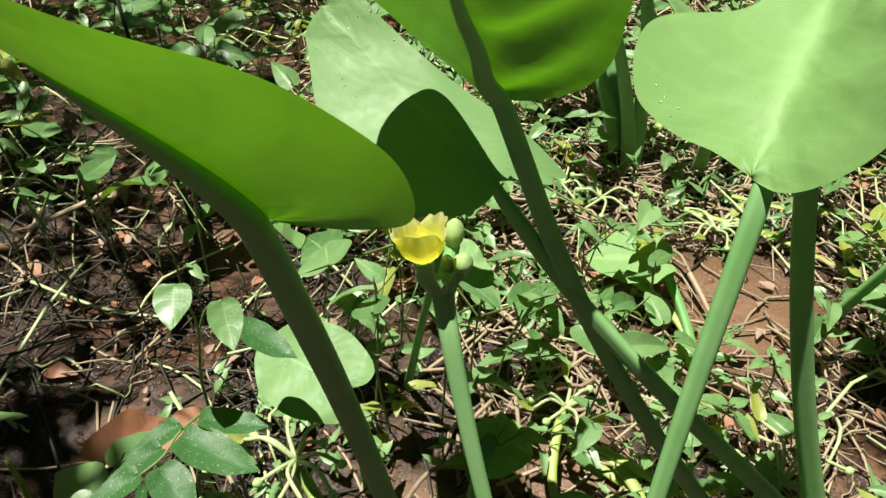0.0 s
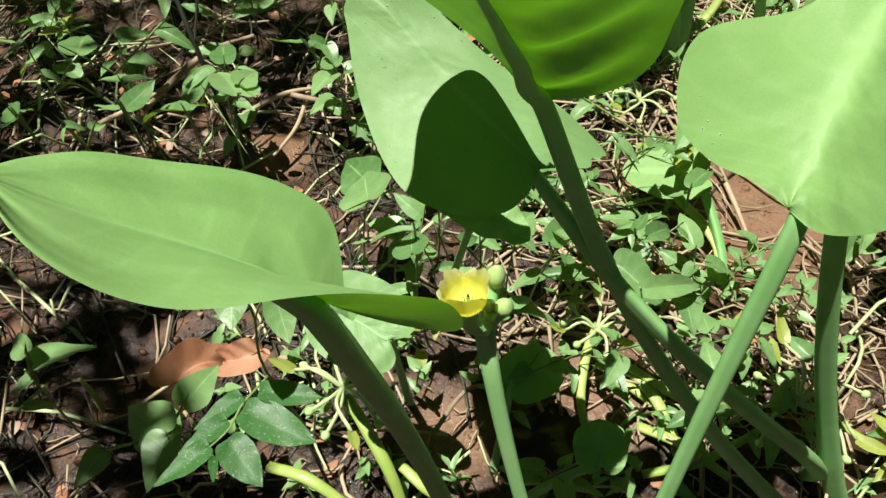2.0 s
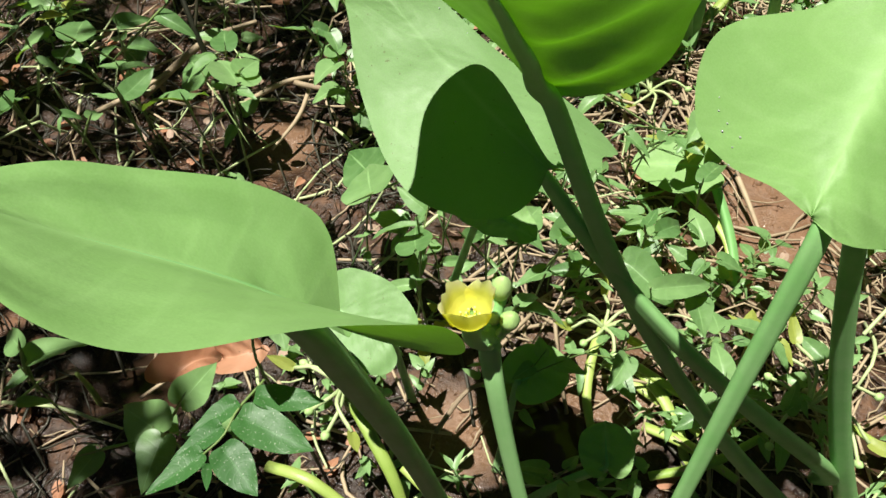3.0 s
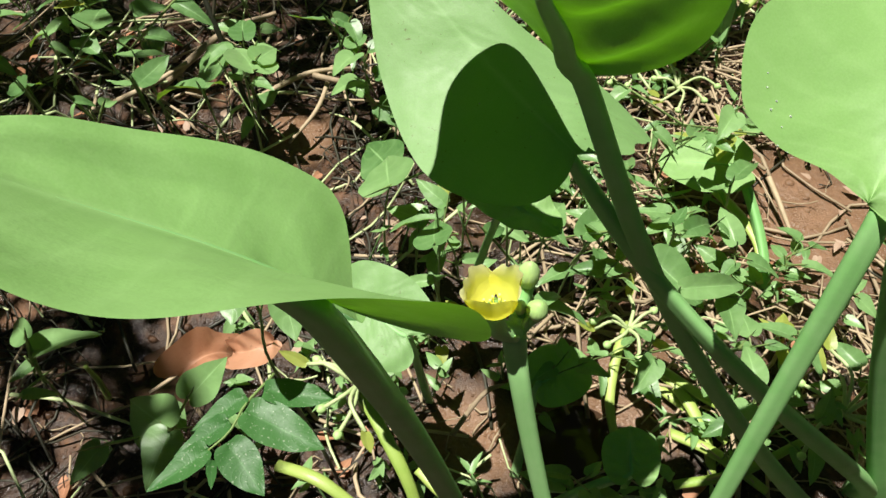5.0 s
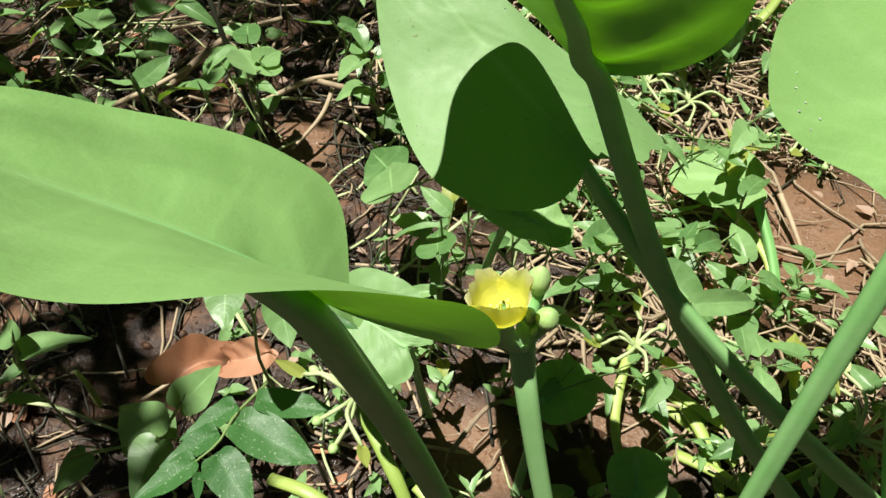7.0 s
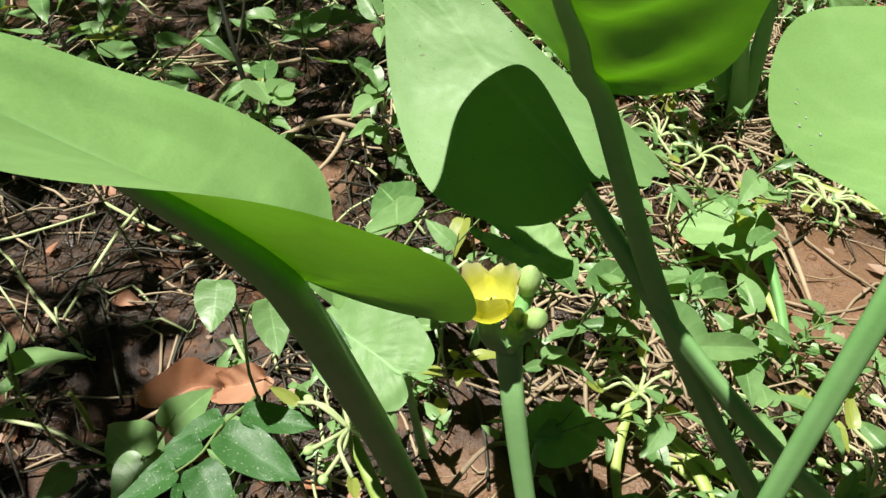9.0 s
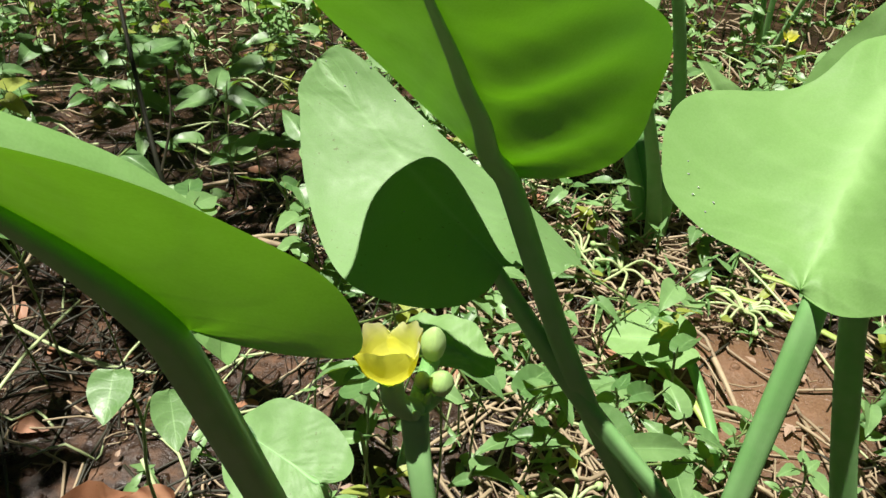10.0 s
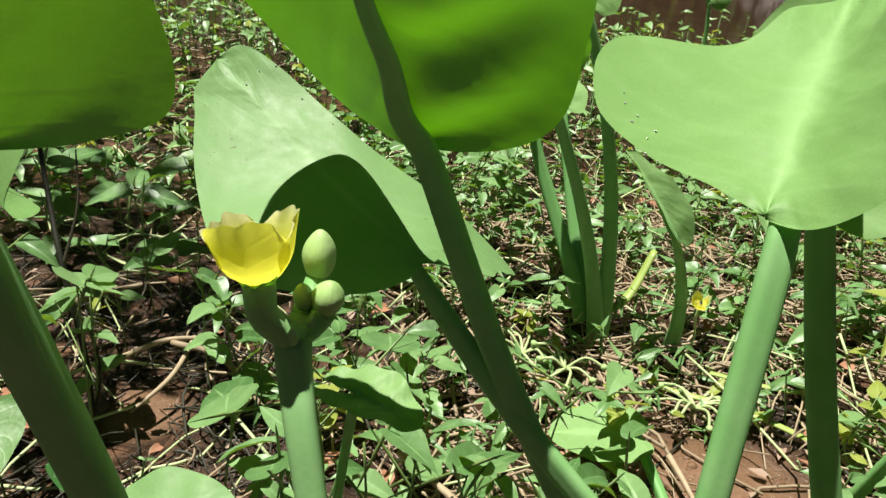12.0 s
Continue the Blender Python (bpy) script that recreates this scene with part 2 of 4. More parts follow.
def blade(base, angles, L, wide, lobe, fullest, end, bend, fold, cup, twist, end2=.49, rows=40, cols=9, ripple=0.0, seed=0, ridges=0.0, lobes=((.28, .62), (.28, .62)), curl=0.0, opening=0.0, blunt=0.0):
    """A heart-shaped blade: what is given as a pair is for its two halves. curl: how the bend grows, opening: how the fold does, to the tip."""
    cols_v, cols_uv = [], []
    R = turn(*angles)
    theta = bend * ARC + curl * ARC * ARC
    arc_x = np.concatenate([[0], np.cumsum((np.cos(theta[1:]) + np.cos(theta[:-1])) * .005)])
    arc_z = np.concatenate([[0], np.cumsum((np.sin(theta[1:]) + np.sin(theta[:-1])) * .005)])
    arc_x, arc_z = arc_x - np.interp(0, ARC, arc_x), arc_z - np.interp(0, ARC, arc_z)
    v = np.linspace(0, 1, rows)
    for k, side in enumerate((1, -1)):
        W = wide[k]
        edge = half_outline(L, W, lobe[k], fullest[k], pair(end)[k], rows, pair(end2)[k], lobes[k], blunt)
        for j in (range(cols - 1, -1, -1) if side > 0 else range(1, cols)):
            t = j / (cols - 1)
            x, y = (1 - t) * L * v + t * edge[:, 0], t * edge[:, 1]
            soft = 0.12 * W
            lift = np.sqrt(y * y + soft * soft) - soft
            fo = pair(fold)[k] + opening * x / L
            yy, z = y * np.cos(fo) * side, lift * np.sin(fo) + pair(cup)[k] * y * y / .1
            if ripple:
                z = z + ripple * t * t * np.sin(x / L * 15 + side * 1.3 + seed) * np.clip(v * 6, 0, 1) + ripple * 1.2 * t * (1.3 - t) * np.sin(x / L * 19 - 4 * t + seed * 2.1 + side) + ripple * 1.2 * t * np.sin(x / L * 6 + seed + side)
            if ridges * side > 0:
                z = z + abs(ridges) * np.sin(x / .285 * 27 + 1.2 + 0.6 * t) * math.sin(min(1, t * 1.08) * math.pi) * np.clip((.177 - x) * 14, 0, 1)
            a = twist * x / L
            yy, z = yy * np.cos(a) - z * np.sin(a), yy * np.sin(a) + z * np.cos(a)
            th = np.interp(x / L, ARC, theta)
            P = np.stack([np.interp(x / L, ARC, arc_x) * L - z * np.sin(th), yy, np.interp(x / L, ARC, arc_z) * L + z * np.cos(th)], 1)
            cols_v.append(P @ R.T + np.array(base))
            cols_uv.append(np.stack([v, np.full(rows, .5 + .5 * side * t)], 1))
    V, U = np.stack(cols_v, 1), np.stack(cols_uv, 1)
    n = V.shape[1]
    c = cols - 1
    up = np.cross(np.gradient(V[:, c], axis=0), V[:, c - 1] - V[:, c + 1])
    up[0], up[-1] = up[2], up[-3]
    up[1] = up[2]
    up /= np.linalg.norm(up, axis=1, keepdims=True) + 1e-12
    return V.reshape(-1, 3), grid_faces(rows, n), U.reshape(-1, 2), (V[:, c], up)


# ---- ground ----
def ground_height(x, y):
    p = Vector((x * 1.7, y * 1.7, 0.3))
    s = min(1.0, max(0.0, (y - 15.0 - .3 * math.sin(x * 1.3)) / 3.0))
    pond = min(1.0, max(0.0, (y - 4.7 - .3 * math.sin(x * 1.3)) / .5))
    dip = 0.0
    for px, py, r in ((-0.45, 0.545, 0.075), (0.215, 0.470, 0.075)):
        dip -= 0.05 * math.exp(-((x - px) ** 2 + (y - py) ** 2) / (r * r))
    bank = dip - .16 * pond + 3.2 * s * s * (3 - 2 * s)
    return 0.035 * noise.noise(p) + 0.016 * noise.noise(p * 3.7) + 0.007 * noise.noise(p * 11.0) + 0.012 + bank


def build_ground():
    s = np.linspace(-1, 1, 260)
    xs = 0.2 + np.sinh(s * 5.2) * 60 / math.sinh(5.2)
    ys = 0.8 + np.sinh(s * 5.2) * 60 / math.sinh(5.2)
    verts = [(x, y, ground_height(x, y)) for y in ys for x in xs]
    tagged(new("ground", mesh("ground", verts, grid_faces(260, 260), MUD)), "wet brown mud with puddles and grit", "mud", kind="structure")
    W = mesh("water", [(-60, -60, 0), (60, -60, 0), (60, 60, 0), (-60, 60, 0)], [(0, 1, 2, 3)], WATER)
    tagged(new("water", W), "shallow dark puddle water between mud patches", "water", kind="structure")


build_ground()

def ellipsoid(name, centre, axis, length, radius, mat, rows=14, sides=16, point=0.0):
    axis = Vector(axis).normalized()
    side = axis.orthogonal().normalized()
    other = axis.cross(side)
    verts, uvs = [], []
    for i in range(rows):
        a = math.pi * (0.02 + 0.96 * i / (rows - 1))
        r, h = math.sin(a) * (1 - point * max(0, -math.cos(a)) ** 2), -math.cos(a)
        for j in range(sides):
            b = 2 * math.pi * j / sides
            ridge = 1 + 0.035 * math.cos(3 * b)
            verts.append(Vector(centre) + axis * (h * length / 2) + (side * math.cos(b) + other * math.sin(b)) * (r * radius * ridge))
            uvs.append((i / (rows - 1), j / sides))
    n = len(verts)
    return mesh(name, verts, grid_faces(rows, sides, closed=True) + [tuple(range(sides))[::-1], tuple(range(n - sides, n))], mat, uvs)


# ---- the tall yellow-flowered water plant ----
GROUP_TALL = "big leaves of the water plant"


def tall_leaf(label, stalk, radii, mat, rib=0.7, ripple=0.0025, drops=(), ridges=0.0, sink=0.9, slim=0.9, face=(0.1, 1, 0.2), **shape):
    """A stalk that runs on as the midrib of one broad blade."""
    foot = stalk[-1]
    root = thing("water_plant_leaf", label, "leaf", GROUP_TALL, at=foot)
    off = np.array(foot)
    v, f, u, mid = blade(ripple=ripple, rows=150, cols=25, seed=len(bpy.data.objects) % 7, ridges=ridges, **shape)
    skin = part("blade", mesh("blade", v - off, f, mat, u), root, "broad heart-shaped green blade")
    n = int(len(mid[0]) * rib)
    taper = radii[0] * (1 - np.linspace(0, 1, n)) ** slim * .88 + radii[0] * .06
    rib_path = mid[0][:n] - mid[1][:n] * (taper[:, None] * sink) - off
    path = bezier(stalk, 40) - off
    path += np.linspace(1, 0, 40)[:, None] ** 3 * (rib_path[0] - path[0])
    whole = np.vstack([rib_path[::-1], path[1:]])
    size = np.concatenate([taper[::-1], np.interp(np.linspace(0, 1, 40)[1:], np.linspace(0, 1, len(radii)), radii)])
    for _ in range(14):
        near = slice(n - 13, n + 5)
        smooth = (whole[n - 14:n + 4] + 2 * whole[near] + whole[n - 12:n + 6]) / 4
        whole[near] = smooth
        size[near] = (size[n - 14:n + 4] + 2 * size[near] + size[n - 12:n + 6]) / 4
    whole, size = whole[::-1], size[::-1]
    part("petiole", tube_mesh("petiole", whole, tuple(size), PETIOLE, 24, 0.13, up=face), root, "thick three-cornered green stalk")
    for k, at in enumerate(drops):
        i = int(np.argmin(((v - np.array(at)) ** 2).sum(1)))
        r = 0.0006 + 0.0005 * ((k * 7) % 5) / 5
        part("water_drop", ellipsoid("water_drop", v[i] - off + np.array((0, 0, r * .3)), (0.1 * k % 1, .2, 1), r * 1.5, r, DEW, 8, 10), skin, "clear round water drop")
    return root


tall_leaf("broad green leaf held low over the flower", [(-0.029, 0.213, 0.764), (0.030, 0.214, 0.535), (0.084, 0.197, 0.271), (0.112, 0.162, 0)], (0.0095, 0.0085, 0.0095, 0.013), BLADE_LOW,
          base=(-0.0304, 0.1903, 0.8045), angles=(0.9583, -0.9566, -3.1001), L=0.194, wide=(0.122, 0.0638), lobe=(0.0182, 0.0288), fullest=(0.2081, -0.1877), end=(0.9866, 0.7754), end2=(0.7107, 0.5986),
          lobes=((0.4775, 0.7407), (0.3206, 0.0574)), bend=-0.9163, curl=0.8148, fold=(0.1521, 0.9886), opening=-0.4406, cup=(0.058, 0.2014), twist=-0.0429, ripple=0.0012)
tall_leaf("pale sunlit leaf with the shadow of another leaf on it", [(0.115, 0.436, 0.646), (0.293, 0.303, 0.444), (0.539, 0.305, 0.303), (0.607, 0.426, 0)], (0.0085, 0.0088, 0.0105, 0.013), BLADE_SPOT, rib=0.2, sink=1.6, slim=4.0,
          base=(0.1189, 0.4457, 0.6517), angles=(0.0025, -0.2617, 2.4282), L=0.2508, wide=(0.1078, 0.0867), lobe=(0.0131, 0.0298), fullest=(-0.0662, -0.4123), end=(0.7287, 0.5218), end2=(0.5379, 0.7366),
          lobes=((0.3287, 0.6621), (0.5311, 0.7303)), bend=0.3757, curl=-0.2009, fold=(0.1547, -0.0309), opening=-0.017, cup=(-0.0847, -0.1451), twist=-0.901, blunt=0.66, ripple=0.001,
          drops=((-0.048, 0.595, 0.745), (-0.019, 0.589, 0.737), (-0.008, 0.594, 0.739), (0.042, 0.561, 0.703), (-0.029, 0.579, 0.729), (0.08, 0.455, 0.662), (0.034, 0.479, 0.668), (0.014, 0.575, 0.72)))
tall_leaf("upright leaf with the sun shining through from behind", [(0.103, 0.443, 0.735), (0.218, 0.365, 0.471), (0.409, 0.315, 0.234), (0.645, 0.289, 0)], (0.0095, 0.0088, 0.0100, 0.013), BLADE,
          base=(0.109, 0.4542, 0.7329), angles=(0.3061, -1.1293, -2.271), L=0.3392, wide=(0.1081, 0.1568), lobe=(0.0195, 0.0123), fullest=(-0.1087, -0.0813), end=(0.5561, 0.8256), end2=(0.8398, 1.4116),
          lobes=((0.4986, 0.7643), (0.3954, 0.7183)), bend=-0.7252, curl=0.7469, fold=(0.3412, 0.807), opening=-0.4559, cup=(0.4458, -0.1804), twist=0.1923, ripple=0.0015, ridges=0.0065)
tall_leaf("large pale sunlit leaf with water drops", [(0.281, 0.315, 0.752), (0.244, 0.22, 0.506), (0.218, 0.137, 0.254), (0.198, 0.056, 0)], (0.0085, 0.0072, 0.0074, 0.011), BLADE,
          base=(0.28, 0.3167, 0.7541), angles=(-0.1801, -0.4492, 1.0662), L=0.2671, wide=(0.1027, 0.1115), lobe=(-0.0081, 0.0143), fullest=(-0.0249, -0.1509), end=0.4467, end2=0.5345,
          bend=-0.2153, fold=(0.305, 0.5489), cup=0.2877, twist=-0.3326, ripple=0.003, sink=1.3, rib=0.4, slim=1.6, ridges=-0.0035,
          drops=((0.218, 0.389, 0.794), (0.218, 0.38, 0.79), (0.22, 0.367, 0.782), (0.227, 0.358, 0.776), (0.223, 0.347, 0.77), (0.229, 0.344, 0.768), (0.225, 0.372, 0.785), (0.231, 0.365, 0.778)))


# ---- small leaves, shared by many plants ----
def unit_leaf(ratio, lobe, fullest, end, bend, fold, rows=10, cols=4, seed=0, end2=.34):
    v, f, u, _ = blade((0, 0, 0), (0, 0, 0), 1.0, (ratio / 2, ratio / 2), (lobe, lobe), (fullest, fullest), end, bend, (fold, fold), 0.0, 0.15 * (seed % 3 - 1), end2=end2,
                       rows=rows, cols=cols, ripple=0.012, seed=seed)
    return v, f, u


LEAF_FORMS = [(0.58, 0.05, -0.06, 0.60, -0.5, 0.34), (0.46, 0.02, -0.04, 0.62, -0.8, 0.42), (0.42, 0.0, 0.02, 0.68, 0.3, 0.26), (0.64, 0.09, -0.10, 0.55, -0.35, 0.28), (0.32, 0.0, 0.02, 0.64, -0.6, 0.45)]
UNIT = [unit_leaf(*form, seed=i) for i, form in enumerate(LEAF_FORMS)]
SMALL = {m.name: [mesh("small_leaf", *UNIT[i][:2], m, UNIT[i][2]) for i in range(len(UNIT))] for m in (WEED, WEED_YELLOW, LEGUME)}
FINE = [unit_leaf(*form, rows=18, cols=6, seed=i) for i, form in enumerate(LEAF_FORMS)]
LARGE = {m.name: [mesh("large_leaf", *FINE[i][:2], m, FINE[i][2]) for i in range(len(FINE))] for m in (WEED, LEGUME, BLADE, DEAD)}


def leaf_pose(base, tip, width, form, roll=0.0):
    """The pose that lays a unit leaf from base to tip, with width as a share of its length."""
    b, x = Vector(base), Vector(tip) - Vector(base)
    length = x.length
    x.normalize()
    z = Vector((0, 0, 1)) - x * x.z
    z = z.normalized() if z.length > 0.05 else Vector((0, -1, 0.2)).normalized()
    y = z.cross(x)
    m = Matrix((x, y, z)).transposed().to_4x4() @ Matrix.Rotation(roll, 4, "X")
    return Matrix.Translation(b) @ m @ Matrix.Diagonal((length, length * width / LEAF_FORMS[form][0], length, 1))


def small_leaf(parent, m, data, label="", name="leaf"):
    ob = part(name, data, parent, label)
    ob.matrix_basis = Matrix.Translation(-parent.location) @ m
    return ob


LEAF_STALK = tube_mesh("leaf_stalk", [(0, 0, 0), (.3, 0, 1.4), (.65, 0, 1.8), (1, 0, 0)], (.55, .42), WEED_STEM, 5)


def weed(name, foot, leaves, mat=WEED, stem_mat=WEED_STEM, label="", thick=0.0022):
    """A seedling whose leaves are given by base, tip and width."""
    rng = random.Random(str(foot))
    z0 = ground_height(*foot)
    root = thing(name, label or "green broadleaf weed seedling rooted in wet mud", "weed", "weeds on the mud", at=(*foot, z0))
    high = max(l[0][2] for l in leaves)
    cx, cy = np.mean([l[0][0] for l in leaves]), np.mean([l[0][1] for l in leaves])
    axis = spline([(0, 0, -0.02), ((cx - foot[0]) * .3 + rng.uniform(-.01, .01), (cy - foot[1]) * .3, (high - z0) * .4), (cx - foot[0], cy - foot[1], (high - z0) * .93)], 9)
    part("stem", tube_mesh("stem", axis, (thick, thick * .8, thick * .6), stem_mat, 6), root)
    for b, t, w in leaves:
        p = np.array(b) - np.array((*foot, z0))
        q = axis[int(np.argmin(np.abs(axis[:, 2] - p[2] * .8)))]
        stalk = part("leaf_stalk", LEAF_STALK, root)
        x = Vector(p - q)
        size = max(x.length, .002)
        stalk.matrix_basis = Matrix.Translation(Vector(q)) @ x.to_track_quat("X", "Z").to_matrix().to_4x4() @ Matrix.Diagonal((size, thick, thick, 1))
        form = min(range(len(LEAF_FORMS)), key=lambda k: abs(LEAF_FORMS[k][0] - w) + (rng.random() * .12))
        big = (Vector(t) - Vector(b)).length > 0.045
        store_ = LARGE if big and mat.name in LARGE else SMALL
        small_leaf(root, leaf_pose(b, t, w, form, rng.uniform(-.5, .5)), store_[mat.name][form])
    return root


# ---- flower head ----
def petal_mesh(width, height, flare, curl, seed):
    """A broad cupped petal with a crinkled rim, that stands on its claw and faces +x."""
    rows, cols = 18, 25
    verts, uvs = [], []
    for i in range(rows):
        s = i / (rows - 1)
        for j in range(cols):
            t = 2 * j / (cols - 1) - 1
            wide = width * (0.18 + 0.82 * math.sin(min(1.0, s * 1.35) * math.pi / 2) ** 0.8) * (1 - 0.30 * max(0, s - .6) ** 2 / .16)
            a = t * wide / 2 / 0.014
            out = 0.0030 + 0.0130 * math.sin(min(1, s * 1.5) * math.pi / 2) + flare * s ** 3
            top = height * s ** 1.45 * (1 - 0.22 * abs(t) ** 3 * s - 0.03 * s * math.exp(-(t / .2) ** 2))
            wob = 0.0013 * s * s * math.sin(5 * t + seed) + 0.0009 * s ** 3 * math.sin(12 * t + seed * 3)
            r = out + wob
            verts.append((r * math.cos(a * .8) + curl * s ** 4, r * math.sin(a * .8) * 1.02, top + wob * .8))
            uvs.append((s, .5 + .5 * t))
    return mesh("petal", verts, grid_faces(rows, cols), PETAL, uvs)


NODE = Vector((0.0645, 0.2275, 0.7235))


def build_flower_stalk():
    foot = Vector((0.303, -0.013, ground_height(0.303, -0.013)))
    root = thing("flowering_stalk", "thick green flower stalk with a cluster of buds", "flower stalk", at=foot)
    path = np.vstack([spline([NODE, (0.0665, 0.221, 0.711), (0.070, 0.2115, 0.697)], 6)[:-1], bezier([(0.070, 0.2115, 0.697), (0.112, 0.13, 0.505), (0.204, 0.052, 0.262), foot], 40)]) - np.array(foot)
    part("scape", tube_mesh("scape", path, (0.0074, 0.0066, 0.0060, 0.0056, 0.0054, 0.0054, 0.0054, 0.0056, 0.006, 0.0065, 0.007, 0.0075, 0.008), PETIOLE, 24, 0.12, up=(0.1, 1, 0.2)), root)
    buds = [((0.0705, 0.2535, 0.7475), (0.02, 0.02, 1), 0.0230, 0.0070, "pale green flower bud"), ((0.0765, 0.2350, 0.7385), (0.15, -.1, 1), 0.0155, 0.0066, "small round green bud"),
            ((0.0665, 0.2375, 0.7365), (-0.1, -.1, 1), 0.0130, 0.0042, "small round green bud")]
    for centre, axis, length, radius, label in buds:
        c = Vector(centre)
        b = part("bud", ellipsoid("bud", c - foot, axis, length, radius, BUD, point=0.35), root, label)
        stalk = spline([NODE - foot, (NODE * .45 + c * .55) + Vector((0, .003, -.006)) - foot, c - foot - Vector(axis).normalized() * length * .42], 10)
        part("pedicel", tube_mesh("pedicel", stalk, (0.0056, 0.0050, 0.0050), PETIOLE, 12), b)
    for k in range(3):
        a = 0.6 + k * 2.1
        leafy = ellipsoid("bract", NODE - foot + Vector((math.cos(a) * .006, math.sin(a) * .006, .004)), (math.cos(a) * .5, math.sin(a) * .5, 1), 0.014, 0.0026, PETIOLE, 8, 10, 0.5)
        part("bract", leafy, root)
    # the open flower
    base = Vector((0.0515, 0.2255, 0.7475))
    axis = Vector((-0.12, 0.16, 1)).normalized()
    flower = thing("yellow_flower", "open yellow three-petalled cup flower on the stalk", "flower", at=base)
    turn_ = axis.to_track_quat("Z", "Y").to_matrix().to_4x4()
    for k, (w, h, flare, curl) in enumerate(((0.047, 0.033, 0.0042, 0.0), (0.046, 0.032, 0.0036, 0.0), (0.048, 0.029, 0.0040, 0.0))):
        p = part("petal", petal_mesh(w, h, flare, curl, k * 1.7), flower, "broad pale-edged yellow petal")
        p.matrix_basis = turn_ @ Matrix.Rotation(radians(52 + 120 * k), 4, "Z") @ Matrix.Scale(0.84, 4)
    for k in range(3):
        v, f, u, _ = blade((0, 0, 0), (0, -0.30, radians(112 + 120 * k)), 0.013, (0.0070, 0.0070), (0.0, 0.0), (0, 0), 0.8, 1.1, (0.4, 0.4), 0.4, 0, rows=10, cols=4)
        s = part("sepal", mesh("sepal", v, f, BLADE, u), flower, "green cupped sepal")
        s.matrix_basis = turn_ @ Matrix.Translation((0, 0, -.0045))
    for k in range(14):
        a, r = k * 2.4, 0.0022 + 0.0003 * k
        path = [(r * math.cos(a), r * math.sin(a), 0.001), (r * 1.2 * math.cos(a), r * 1.2 * math.sin(a), 0.005), (r * 1.3 * math.cos(a), r * 1.3 * math.sin(a), 0.0085)]
        s = part("stamen", tube_mesh("stamen", spline(path, 6), (0.0004, 0.0004, 0.0009), PETAL, 5), flower)
        s.matrix_basis = turn_
    part("heart", ellipsoid("heart", (0, 0, 0.0015), axis, 0.008, 0.0062, PETAL, 8, 12), flower, "rounded yellow heart of the flower")
    path = spline([NODE - base, (NODE + base) / 2 + Vector((-.004, -.004, 0)) - base, (0, 0, 0.0005)], 10)
    part("pedicel", tube_mesh("pedicel", path, (0.0064, 0.0060, 0.0064), PETIOLE, 14), flower)


build_flower_stalk()


# ---- more leaves of the water plant ----
def aim(base, x_axis, normal):
    x = Vector(x_axis).normalized()
    n = Vector(normal)
    n = (n - x * n.dot(x)).normalized()
    return tuple(Matrix((x, n.cross(x), n)).transposed().to_euler())


def plain_leaf(label, stalk, radii, base, along, normal, L, W, bend=-0.3, fold=0.15, cup=0.0, lobe=0.02, mat=BLADE, ripple=0.002, twist=0.0, end=0.66):
    return tall_leaf(label, stalk, radii, mat, ripple=ripple, base=base, angles=aim(base, along, normal), L=L, wide=(W / 2, W / 2), lobe=(lobe, lobe), fullest=(0, 0), end=end, end2=.5,
                     bend=bend, fold=(fold, fold), cup=cup, twist=twist)


def down(top, foot, lean=0.0):
    """A stalk from a blade's base to its foot."""
    t, g = Vector(top), Vector((*foot, ground_height(*foot)))
    return [tuple(t), tuple(t * .68 + g * .32 + Vector((lean, 0, 0.02))), tuple(t * .3 + g * .7 + Vector((lean * .5, 0, 0))), tuple(g)]


plain_leaf("pale leaf standing behind a larger one", [(0.394, 0.484, 0.705), (0.457, 0.45, 0.446), (0.541, 0.414, 0.218), (0.645, 0.379, 0)], (0.0105, 0.0115, 0.013, 0.016), (0.394, 0.486, 0.712),
           (0.30, 0.35, 0.85), (-.2, -0.9, .5), 0.22, 0.17, fold=.2)
# low dark leaf under the pale one
plain_leaf("dark shaded leaf held flat under another leaf", down((0.068, 0.555, 0.455), (0.03, 0.72)), (0.005, 0.005, 0.006, 0.007), (0.068, 0.555, 0.458), (0.9, -0.55, 0.1), (0, -.1, 1), 0.075, 0.075, fold=.35, lobe=.05)
plain_leaf("round dark green leaf above a puddle", down((0.247, 0.352, 0.185), (0.13, 0.34), -0.02), (0.006, 0.006, 0.007, 0.008), (0.247, 0.352, 0.187), (0.0, .9, .35), (0, -.3, 1), 0.062, 0.074, fold=.1, lobe=.012, end=.9)
plain_leaf("dark green shaded leaf over the mud", down((0.135, 0.475, 0.17), (0.115, 0.41), 0), (0.005, 0.005, 0.006, 0.007), (0.135, 0.475, 0.172), (0.75, .55, .05), (0, -.1, 1), 0.088, 0.09, fold=.12, lobe=.015, end=.85)
plain_leaf("large dark shaded leaf lying low over mud", [(0.50, 0.955, 0.115), (0.50, 0.93, 0.10), (0.545, 0.86, 0.06), (0.535, 0.76, 0.02)], (0.008, 0.0085, 0.009, 0.010), (0.50, 0.955, 0.118), (-0.95, .1, .02), (0, -.1, 1), 0.145, 0.135, fold=.08, lobe=.02, end=.85)
plain_leaf("pale low leaf in the sun", down((-0.03, 0.415, 0.385), (-0.02, 0.52)), (0.005, 0.005, 0.006, 0.007), (-0.03, 0.415, 0.387), (-0.85, .45, .12), (0.1, -.5, 1), 0.125, 0.115, fold=.1, lobe=.02, end=.85, mat=BLADE_SPOT)
